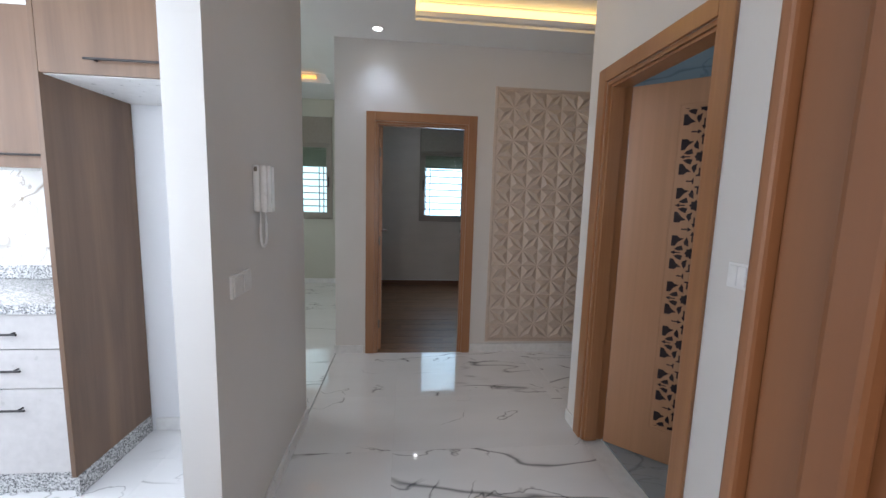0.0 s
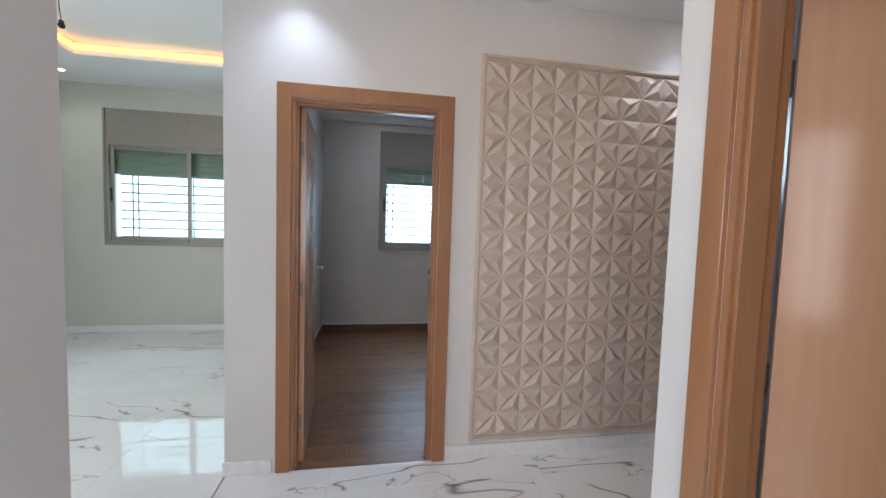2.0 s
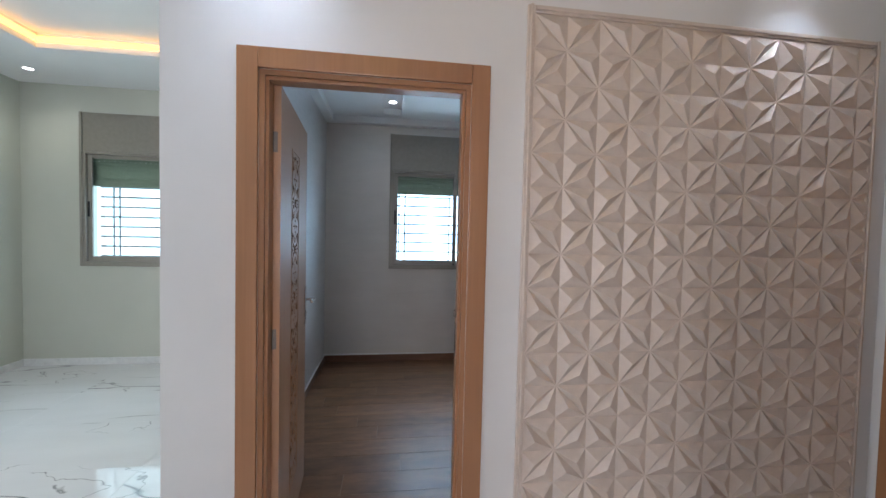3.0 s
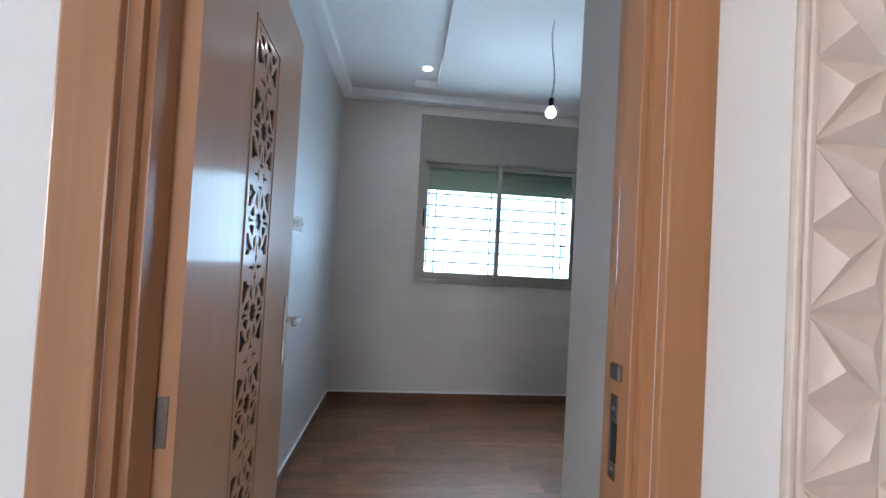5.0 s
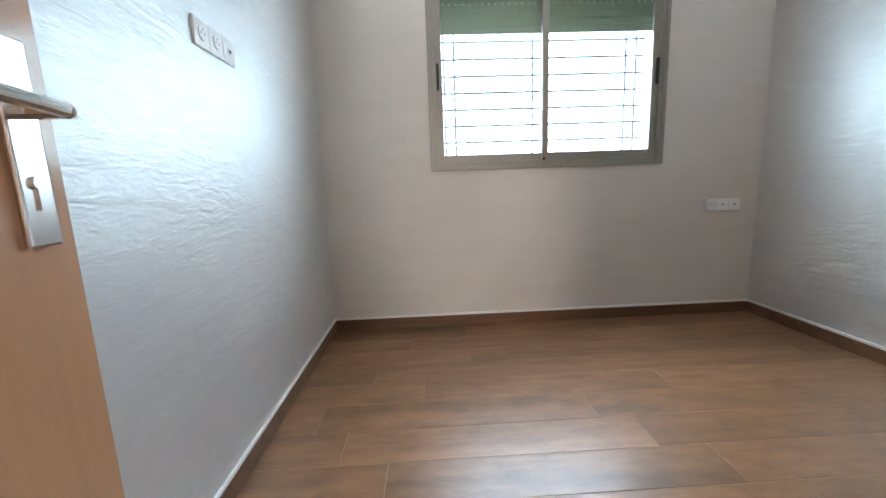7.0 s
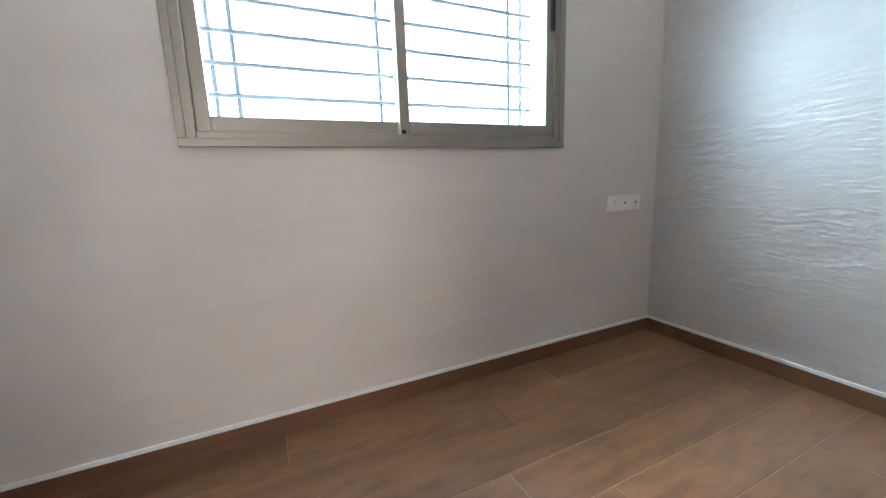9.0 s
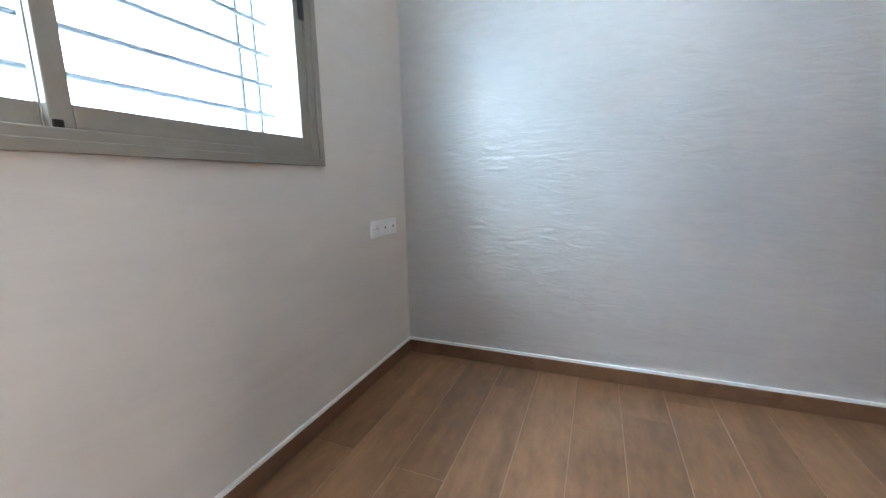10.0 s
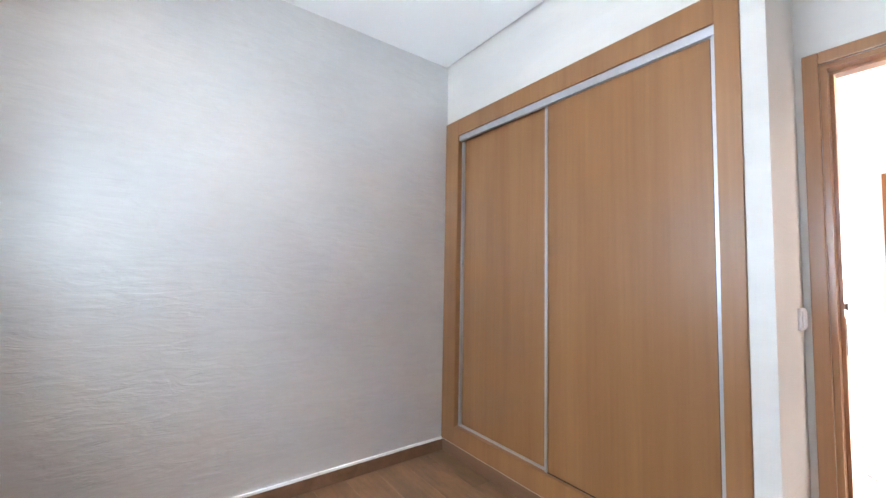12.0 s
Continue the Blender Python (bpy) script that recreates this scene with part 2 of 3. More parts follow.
SATIN = plain("satin_aluminium", (0.45, 0.45, 0.48), 0.36, 0.7)
BLACK = plain("black_metal", (0.02, 0.018, 0.02), 0.35, 0.3)
HOLE_WIRE = plain("hole_wire_black", (0.012, 0.010, 0.010), 0.6)
GRILLE = plain("painted_iron", (0.29, 0.31, 0.335), 0.5)
DARK = plain("smoked_glass", (0.022, 0.014, 0.018), 0.16)
DARK.node_tree.nodes["Principled BSDF"].inputs["Specular IOR Level"].default_value = 0.25
GRANITE = granite("granite")
OUTSIDE = paint("outer_render", (0.70, 0.76, 0.76), 0.9, 0.05, 0.2)
GROUND = paint("outer_concrete", (0.38, 0.37, 0.35), 0.9, 0.1, 0.3)
LED = glow("warm_led", (1.0, 0.64, 0.22), 2.5)
LED_SALON = glow("amber_led", (1.0, 0.50, 0.13), 1.5)
LAMP = glow("lamp_face", (1.0, 0.98, 0.95), 12.0)

GLASS, gnt, gb = material("window_glass")
gb.inputs["Transmission Weight"].default_value = 1.0
gb.inputs["Roughness"].default_value = 0.0
gb.inputs["IOR"].default_value = 1.1
gb.inputs["Base Color"].default_value = (0.86, 0.96, 0.97, 1)


# ---- mesh helpers ----
def add_box(bm, x0, x1, y0, y1, z0, z1, bevel=0.0):
    m = Matrix.Translation(((x0 + x1) / 2, (y0 + y1) / 2, (z0 + z1) / 2)) @ Matrix.Diagonal((abs(x1 - x0), abs(y1 - y0), abs(z1 - z0), 1))
    made = bmesh.ops.create_cube(bm, size=1, matrix=m)["verts"]
    if bevel:
        edges = {e for v in made for e in v.link_edges}
        bmesh.ops.bevel(bm, geom=list(edges), offset=bevel, segments=2, affect="EDGES", profile=0.6)


def box(x0, x1, y0, y1, z0, z1, bevel=0.0):
    bm = bmesh.new()
    add_box(bm, x0, x1, y0, y1, z0, z1, bevel)
    return bm


def boxes(*lots, bevel=0.0):
    bm = bmesh.new()
    for lot in lots:
        add_box(bm, *lot, bevel)
    return bm


def add_rod(bm, a, b, r, n=12):
    a, b = Vector(a), Vector(b)
    m = Matrix.Translation((a + b) / 2) @ (b - a).to_track_quat("Z", "Y").to_matrix().to_4x4()
    bmesh.ops.create_cone(bm, cap_ends=True, segments=n, radius1=r, radius2=r, depth=(b - a).length, matrix=m)


def part(name, bm, mat, parent=None, label=""):
    me = bpy.data.meshes.new(name)
    bm.to_mesh(me)
    bm.free()
    me.materials.append(mat)
    ob = new(name, me)
    ob.parent = parent
    return tagged(ob, label)


def thing(name, place, label, category, group=""):
    ob = new(name)
    ob.empty_display_size = 0.1
    ob.matrix_world = place if isinstance(place, Matrix) else pose(*place)
    return tagged(ob, label, category, group)


def fixed(name, bm, mat, label=""):
    return tagged(part(name, bm, mat, None, label), kind="structure")


def pierced(a0, a1, z0, z1, holes):
    """Rectangles (a0, a1, z0, z1) that fill a wall round its holes."""
    out, last = [], a0
    for h0, h1, k0, k1 in sorted(holes):
        out.append((last, h0, z0, z1))
        if k0 > z0:
            out.append((h0, h1, z0, k0))
        if k1 < z1:
            out.append((h0, h1, k1, z1))
        last = h1
    out.append((last, a1, z0, z1))
    return [o for o in out if o[1] - o[0] > 1e-4]


def wall_across(name, x0, x1, y0, y1, z1, mat, holes=(), z0=0.0):
    return fixed(name, boxes(*[(a, b, y0, y1, c, d) for a, b, c, d in pierced(x0, x1, z0, z1, holes)]), mat)


def wall_along(name, x0, x1, y0, y1, z1, mat, holes=(), z0=0.0):
    return fixed(name, boxes(*[(x0, x1, a, b, c, d) for a, b, c, d in pierced(y0, y1, z0, z1, holes)]), mat)


# ---- structure ----
TOP = 3.15
BED = (0.18, 1.715, 1.06, 2.58)
SAL = (-3.005, -1.21, 1.048, 2.643)
wall_across("wall_hall", -0.638, 2.60, 3.40, 3.46, TOP, PAINT, [(-0.30, 0.50, 0.0, 2.05)])
wall_across("wall_bedroom_door", -0.522, 2.60, 3.46, 3.51, TOP, PAINT_PLAIN, [(-0.30, 0.50, 0.0, 2.05)])
wall_along("wall_salon_side", -0.638, -0.58, 3.46, 6.375, TOP, SALON)
wall_along("wall_bedroom_left", -0.58, -0.522, 3.46, 6.29, TOP, STUCCO)
wall_across("wall_bedroom_window", -0.58, 2.60, 6.29, 6.52, TOP, PAINT_PLAIN, [BED])
wall_along("wall_bedroom_right", 2.407, 2.60, 3.51, 6.29, TOP, STUCCO)
wall_along("wall_wardrobe_side", 0.572, 0.645, 3.51, 3.876, TOP, PAINT_PLAIN)
fixed("wall_wardrobe_head", box(0.645, 2.407, 3.51, 3.876, 2.305, TOP), PAINT_PLAIN)
wall_across("wall_salon_window", -3.75, -0.58, 6.375, 6.60, TOP, SALON, [SAL])
wall_along("wall_salon_left", -3.75, -3.55, 2.25, 6.375, TOP, SALON)
wall_along("wall_partition", -0.75, -0.63, 1.245, 2.34, TOP, PAINT)
wall_across("wall_kitchen_back", -3.75, -0.75, 2.27, 2.34, TOP, KITCHEN)
wall_along("wall_kitchen_left", -3.75, -3.55, 0.18, 2.27, TOP, KITCHEN)
wall_across("wall_front", -3.75, 1.14, 0.18, 0.45, TOP, KITCHEN, [(-2.7, -1.1, 1.05, 2.25), (-0.62, 0.50, 0.0, 2.12)])
wall_along("wall_hall_right", 1.04, 1.17, 0.45, 2.265, TOP, PAINT, [(1.31, 2.065, 0.0, 2.05)])
wall_across("wall_corridor", 1.14, 2.60, 2.165, 2.265, TOP, PAINT)
wall_along("wall_corridor_end", 2.50, 2.60, 2.265, 3.40, TOP, PAINT, [(2.50, 3.28, 0.0, 2.05)])
wall_along("wall_bathroom_end", 2.60, 2.75, 0.18, 2.265, TOP, BLUE)
wall_across("wall_bathroom_front", 1.14, 2.60, 0.18, 0.30, TOP, BLUE)
fixed("bathroom_tiling", boxes((1.172, 2.60, 2.145, 2.163, 0, TOP)), BLUE)
wall_along("wall_landing_left", -1.2, -1.0, -1.8, 0.18, TOP, PAINT)
wall_along("wall_landing_right", 1.0, 1.2, -1.8, 0.18, TOP, PAINT)
wall_across("wall_landing_back", -1.0, 1.0, -1.95, -1.8, TOP, PAINT)
fixed("wall_corridor_store", boxes((2.60, 3.6, 2.30, 2.40, 0, TOP), (2.60, 3.6, 3.40, 3.50, 0, TOP), (3.5, 3.6, 2.40, 3.40, 0, TOP)), PAINT)


def ceiling(name, x0, x1, y0, y1, z, recess=None, rise=0.14):
    """A plaster ceiling; recess: (x0, x1, y0, y1) raised by rise."""
    lots = []
    if recess:
        a, b, c, d = recess
        lots += [(x0, a, y0, y1, z, z + rise), (b, x1, y0, y1, z, z + rise), (a, b, y0, c, z, z + rise), (a, b, d, y1, z, z + rise)]
        lots = [l for l in lots if l[1] - l[0] > 0.001 and l[3] - l[2] > 0.001]
        lots.append((x0, x1, y0, y1, z + rise, z + rise + 0.08))
    else:
        lots.append((x0, x1, y0, y1, z, z + 0.08))
    return fixed(name, boxes(*lots), CEILING)


HALL_RECESS = (0.015, 2.20, 1.0, 3.01)
SALON_RECESS = (-2.70, -1.06, 3.1, 5.50)
ceiling("ceiling_hall", -0.63, 2.50, 0.45, 3.40, 2.70, HALL_RECESS)
ceiling("ceiling_kitchen", -3.55, -0.75, 0.45, 2.27, 2.70)
fixed("ceiling_kitchen_opening", boxes((-0.75, -0.63, 0.45, 1.245, 2.70, 2.92), (-0.75, -0.63, 2.34, 3.40, 2.70, 2.92)), CEILING)
ceiling("ceiling_salon", -3.55, -0.75, 2.34, 6.375, 2.91, SALON_RECESS, 0.12)
fixed("ceiling_salon_edge", box(-0.75, -0.638, 3.40, 6.375, 2.91, 3.11), CEILING)
ceiling("ceiling_bathroom", 1.17, 2.60, 0.30, 2.145, 2.55)
ceiling("ceiling_landing", -1.0, 1.0, -1.8, 0.18, 2.60)
ceiling("ceiling_store", 2.60, 3.5, 2.40, 3.40, 2.60)
bed_lots = [(-0.522, -0.44, 3.51, 6.29, 2.665, 2.74), (-0.44, 2.407, 6.21, 6.29, 2.665, 2.74),
            (-0.44, 0.10, 3.51, 6.21, 2.735, 2.80), (0.10, 0.29, 3.51, 3.9, 2.735, 2.80), (0.10, 0.29, 6.09, 6.21, 2.735, 2.80),
            (0.29, 0.572, 3.51, 6.21, 2.735, 2.80), (0.572, 1.68, 3.89, 6.21, 2.735, 2.80), (1.68, 1.87, 3.89, 4.6, 2.735, 2.80), (1.68, 1.87, 6.09, 6.21, 2.735, 2.80),
            (1.87, 2.407, 3.89, 6.21, 2.735, 2.80), (-0.522, 2.407, 3.51, 6.29, 2.80, 2.90)]
fixed("ceiling_bedroom", boxes(*bed_lots), CEILING)
fixed("roof_slab", box(-3.75, 3.6, -1.95, 6.60, TOP, TOP + 0.2), CEILING)

# subfloor and ground
fixed("floor_screed", boxes((-3.75, 3.6, -1.95, 6.60, -0.25, -0.012)), GROUT)
fixed("ground", box(-300, 300, -300, 300, -0.45, -0.25), GROUND)
fixed("floor_bathroom", box(1.17, 2.60, 0.30, 2.145, -0.012, -0.001), BLUE)
fixed("floor_landing", box(-1.0, 1.0, -1.8, 0.18, -0.012, 0.0), WHITE)
fixed("backdrop_neighbour_wall", box(-14, 14, 10.2, 10.6, -0.25, 5.5), OUTSIDE, "sunlit white rendered wall of the neighbouring plot")


def skirting(name, lots, mat):
    return tagged(part(name, boxes(*lots, bevel=0.003), mat), kind="structure")


skirting("baseboard_hall", [(-0.638, -0.395, 3.388, 3.40, 0, 0.075), (0.58, 2.50, 3.388, 3.40, 0, 0.085), (-0.63, -0.618, 1.245, 2.34, 0, 0.075),
                            (1.028, 1.04, 2.15, 2.265, 0, 0.075), (1.028, 1.04, 0.45, 1.225, 0, 0.075), (1.04, 2.5, 2.265, 2.277, 0, 0.075),
                            (-0.75, -0.63, 1.233, 1.245, 0, 0.075), (-0.75, -0.63, 2.34, 2.352, 0, 0.075), (-0.650, -0.638, 3.40, 6.375, 0, 0.075)], WHITE)
skirting("baseboard_salon", [(-3.55, -0.638, 6.363, 6.375, 0, 0.075), (-3.55, -3.538, 2.34, 6.375, 0, 0.075)], WHITE)
skirting("baseboard_kitchen", [(-1.47, -0.75, 2.258, 2.27, 0, 0.075)], WHITE)
skirting("baseboard_bedroom", [(-0.522, 2.407, 6.281, 6.29, 0, 0.075), (-0.522, -0.513, 3.56, 6.281, 0, 0.075), (2.398, 2.407, 3.876, 6.281, 0, 0.075),
                               (0.563, 0.572, 3.53, 3.876, 0, 0.075)], SKIRT)
skirting("trim_bedroom", [(-0.522, 2.407, 6.279, 6.29, 0.0755, 0.091), (-0.522, -0.511, 3.56, 6.279, 0.0755, 0.091), (2.396, 2.407, 3.876, 6.279, 0.0755, 0.091),
                          (0.561, 0.572, 3.53, 3.876, 0.0755, 0.091)], WHITE)
fixed("led_strip_hall", boxes((0.02, 2.19, 2.985, 3.008, 2.755, 2.815), (0.018, 0.04, 1.02, 2.98, 2.755, 2.815)), LED)
fixed("led_strip_salon", boxes((-2.69, -1.25, 5.475, 5.498, 2.955, 2.995), (-2.698, -2.675, 3.12, 5.47, 2.955, 2.995)), LED_SALON)
fixed("trim_ceiling_lip", boxes((0.02, 2.19, 2.93, 2.965, 2.700, 2.735)), CEILING)


# ---- doors ----
def casing(name, length, height, depth, label):
    """A door case in its own frame: opening along +x from 0, wall from y 0 to depth."""
    root = tagged(new(name), label, "door frame", kind="structure")
    w = 0.075
    for side, y, w in (("casing", -0.016, 0.075), ("casing", depth, 0.048)):
        part(side, boxes((-w - 0.02, -0.02, y, y + 0.016, 0, height + w + 0.02), bevel=0.004), CASING, root)
        part(side, boxes((length + 0.02, length + w + 0.02, y, y + 0.016, 0, height + w + 0.02), bevel=0.004), CASING, root)
        part("head_casing", boxes((-0.02, length + 0.02, y, y + 0.016, height + 0.02, height + w + 0.02), bevel=0.004), CASING, root)
    part("jamb", boxes((-0.02, 0.0, 0, depth, 0, height)), CASING, root)
    part("jamb", boxes((length, length + 0.02, 0, depth, 0, height)), CASING, root)
    part("head_jamb", boxes((-0.02, length + 0.02, 0, depth, height, height + 0.02)), CASING, root)
    part("door_stop", boxes((0, 0.013, 0.012, depth - 0.045, 0, height - 0.013), (length - 0.013, length, 0.012, depth - 0.045, 0, height - 0.013),
                            (0, length, 0.012, depth - 0.045, height - 0.013, height), bevel=0.002), CASING, root)
    return root


def inside(p, loop):
    hit = False
    for (x0, z0), (x1, z1) in zip(loop, loop[1:] + loop[:1]):
        if (z0 > p[1]) != (z1 > p[1]) and p[0] < x0 + (p[1] - z0) * (x1 - x0) / (z1 - z0):
            hit = not hit
    return hit


def pierced_triangles(outer, holes):
    """Triangles of a flat outline with holes."""
    pts, edges = [], []
    for loop in [outer] + holes:
        n = len(pts)
        pts += [Vector(q) for q in loop]
        edges += [(n + k, n + (k + 1) % len(loop)) for k in range(len(loop))]
    spans = [(min(q[1] for q in h), max(q[1] for q in h)) for h in holes]
    out, _, faces, *_ = delaunay_2d_cdt(pts, edges, [], 0, 1e-7)
    keep = []
    for f in faces:
        c = sum((out[k] for k in f), Vector((0, 0))) / 3
        if inside(c, outer) and not any(lo < c[1] < hi and inside(c, h) for (lo, hi), h in zip(spans, holes)):
            keep.append(tuple(f))
    return [tuple(v) for v in out], keep


def fretwork(parent, y, cx, half, top, step, thick=0.004):
    """A pierced strip of seven steps downwards from a half star at its top: stars, with crossed arrows and round knots by turns between them."""
    k = step / 2.62
    x0, x1, bottom = cx - half - 0.008, cx + half + 0.008, top - 7 * step
    holes = []
    for loop in lattice_holes():
        pts = [(cx + x * half, min(top - 0.004, max(bottom + 0.004, top - z * k))) for x, z in loop]
        if max(p[1] for p in pts) - min(p[1] for p in pts) > 0.004:
            holes.append(pts)
    pts, tris = pierced_triangles([(x0, bottom - 0.006), (x1, bottom - 0.006), (x1, top + 0.006), (x0, top + 0.006)], holes)
    bm = bmesh.new()
    vs = [bm.verts.new((px, y - thick / 2, pz)) for px, pz in pts]
    for f in tris:
        bm.faces.new([vs[q] for q in f])
    bmesh.ops.recalc_face_normals(bm, faces=bm.faces[:])
    new_geo = bmesh.ops.extrude_face_region(bm, geom=bm.faces[:])["geom"]
    bmesh.ops.translate(bm, verts=[g for g in new_geo if isinstance(g, bmesh.types.BMVert)], vec=(0, thick, 0))
    bmesh.ops.recalc_face_normals(bm, faces=bm.faces[:])
    bmesh.ops.delete(bm, geom=[v for v in bm.verts if not v.link_faces], context="VERTS")
    return part("fretwork", bm, DOOR, parent)


def polar(r, deg):
    return (r * math.cos(radians(deg)), r * math.sin(radians(deg)))


def lattice_holes():
    """The cut-outs, in half widths across and, downwards, 2.62 to a step; stars lie at 0, 2.62, 5.24 and so on."""
    holes = []
    arrow = [(0.07, 0.0), (0.27, 0.12), (0.27, 0.038), (0.56, 0.038), (0.56, -0.038), (0.27, -0.038), (0.27, -0.12)]
    tee = [(0.22, -0.15), (0.22, 0.15), (0.28, 0.15), (0.30, 0.038), (0.58, 0.038), (0.58, -0.038), (0.30, -0.038), (0.28, -0.15)]
    side = [(0.50, -0.036), (0.50, 0.036), (0.76, 0.036), (0.76, 0.115), (0.985, 0.0), (0.76, -0.115), (0.76, -0.036)]
    outer = [(0.97, 0.36), (0.97, 0.95), (0.70, 0.95), (0.60, 0.84), (0.38, 0.80), (0.64, 0.60), (0.80, 0.36)]
    petal = [(0.37, 0.15), (0.60, 0.105), (0.82, 0.18), (0.64, 0.34), (0.44, 0.42)]
    blade = [(0.12, 0.36), (0.34, 0.47), (0.39, 0.60), (0.25, 0.88), (0.155, 0.68), (0.15, 0.50)]
    for n in range(8):
        z = 2.62 * n
        holes.append([(x, z + d) for x, d in (polar(0.31 if q % 2 == 0 else 0.235, q * 22.5) for q in range(16))])
        for u in (1, -1):
            holes.append([(u * x, z + d) for x, d in side])
            for v in (1, -1):
                for loop in (outer, petal, blade):
                    holes.append([(u * x, z + v * d) for x, d in loop])
        if n < 7:
            knot = arrow if n % 2 == 0 else tee
            for u in (1, -1):
                holes.append([(u * x, z + 1.31 + d) for x, d in knot])
                holes.append([(d, z + 1.31 + u * x * 1.22) for x, d in knot])
    return holes


LEAF_W, LEAF_H, LEAF_T = 0.70, 2.02, 0.038


def hinge(root, z, x=0.0):
    bm = bmesh.new()
    y = LEAF_T + 0.003
    add_rod(bm, (x - 0.005, y, z - 0.045), (x - 0.005, y, z + 0.045), 0.0058)
    for dz in (-0.016, 0.016):
        add_rod(bm, (x - 0.005, y, z + dz - 0.0015), (x - 0.005, y, z + dz + 0.0015), 0.0066)
    add_box(bm, x - 0.002, x + 0.0004, 0.012, y, z - 0.04, z + 0.04)
    for dz in (-0.026, 0.0, 0.026):
        add_rod(bm, (x - 0.003, 0.022, z + dz), (x - 0.001, 0.022, z + dz), 0.0035, 8)
    part("hinge", bm, STEEL, root, "steel butt hinge")


def lever(root, x, z, y, side):
    plate = part("handle_plate", box(x - 0.02, x + 0.02, min(y, y + side * 0.008), max(y, y + side * 0.008), z - 0.145, z + 0.075, 0.003), CHROME, root, "chrome back plate with keyhole")
    bm = bmesh.new()
    add_rod(bm, (x, y + side * 0.004, z), (x, y + side * 0.05, z), 0.009)
    add_rod(bm, (x, y + side * 0.05, z), (x - 0.105, y + side * 0.053, z + 0.004), 0.0085)
    bmesh.ops.create_uvsphere(bm, u_segments=10, v_segments=8, radius=0.0095, matrix=pose(x - 0.105, y + side * 0.053, z + 0.004))
    bmesh.ops.create_uvsphere(bm, u_segments=10, v_segments=8, radius=0.0095, matrix=pose(x, y + side * 0.05, z))
    part("lever", bm, CHROME, plate)
    bm = bmesh.new()
    add_rod(bm, (x, y + side * 0.006, z - 0.075), (x, y + side * 0.012, z - 0.075), 0.008)
    add_box(bm, x - 0.003, x + 0.003, min(y + side * 0.006, y + side * 0.011), max(y + side * 0.006, y + side * 0.011), z - 0.105, z - 0.075)
    part("lock_cylinder", bm, CHROME, plate)


def leaf(name, place, label, width=0.70, cx=0.335, half=0.092, top=1.887, step=0.2413):
    """A door leaf hinged at its origin, along +x, faces at y 0 and LEAF_T."""
    root = thing(name, place, label, "door")
    lx0, lx1, lz0, lz1 = cx - half - 0.008, cx + half + 0.008, top - 7 * step - 0.006, top + 0.006
    body = boxes((0, lx0, 0, LEAF_T, 0.006, LEAF_H), (lx1, width, 0, LEAF_T, 0.006, LEAF_H),
                 (lx0, lx1, 0, LEAF_T, 0.006, lz0), (lx0, lx1, 0, LEAF_T, lz1, LEAF_H))
    bmesh.ops.remove_doubles(body, verts=body.verts, dist=1e-5)
    part("leaf_panel", body, DOOR, root)
    part("glass_infill", box(lx0, lx1, 0.0045, LEAF_T - 0.0045, lz0, lz1), DARK, root, "dark smoked glass behind the fretwork")
    for y in (0.002, LEAF_T - 0.002):
        fretwork(root, y, cx, half, top, step)
    for y0, y1 in ((-0.003, 0.001), (LEAF_T - 0.001, LEAF_T + 0.003)):
        part("bead", boxes((lx0 - 0.012, lx0 - 0.004, y0, y1, lz0 - 0.012, lz1 + 0.012), (lx1 + 0.004, lx1 + 0.012, y0, y1, lz0 - 0.012, lz1 + 0.012),
                           (lx0 - 0.004, lx1 + 0.004, y0, y1, lz0 - 0.012, lz0 - 0.004), (lx0 - 0.004, lx1 + 0.004, y0, y1, lz1 + 0.004, lz1 + 0.012), bevel=0.0015), DOOR, root)
    for z in (0.25, 1.02, 1.80):
        hinge(root, z)
    lever(root, width - 0.045, 1.065, 0.0, -1)
    lever(root, width - 0.045, 1.065, LEAF_T, 1)
    part("lock_edge", box(width, width + 0.002, LEAF_T / 2 - 0.011, LEAF_T / 2 + 0.011, 0.93, 1.14, 0.0006), CHROME, root, "steel lock face plate")
    return root


case_1 = casing("door_1", 0.76, 2.03, 0.11, "orange-brown veneered door frame in the hall wall")
case_1.matrix_world = pose(-0.28, 3.40, 0)
case_2 = casing("door_2", 0.715, 2.03, 0.13, "orange-brown veneered door frame beside the corridor corner")
case_2.matrix_world = pose(1.04, 2.045, 0, 0, 0, -90)
case_3 = casing("door_3", 0.74, 2.03, 0.10, "orange-brown veneered door frame at the corridor end")
case_3.matrix_world = pose(2.50, 3.26, 0, 0, 0, -90)

leaf("bedroom_door", (-0.2405, 3.473, 0.0, 0, 0, 94.2), "veneered bedroom door with star fretwork strip, standing open against the side wall", 0.742, 0.352, 0.083, 1.812, 0.2245)
leaf("bathroom_door", (1.159, 2.021, 0.0, 0, 0, -42.2), "veneered door with star fretwork strip, standing half open into the bathroom")
closed = thing("store_door", (2.60, 3.25, 0, 0, 0, -90), "plain orange-brown veneered door, closed, at the corridor end", "door")
part("leaf_panel", box(0.0, 0.72, -0.042, -0.004, 0.006, 2.02, 0.002), DOOR, closed)
lever(closed, 0.66, 1.06, -0.042, -1)
strike = thing("strike_plate", (0.4665, 3.450, 1.04), "steel strike plate let into the door jamb", "strike plate")
part("plate", boxes((-0.002, 0.0, -0.010, 0.010, -0.095, -0.065), (-0.002, 0.0, -0.010, 0.010, 0.0, 0.045), (-0.002, 0.0, 0.004, 0.010, -0.065, 0.0), bevel=0.0005), STEEL, strike)
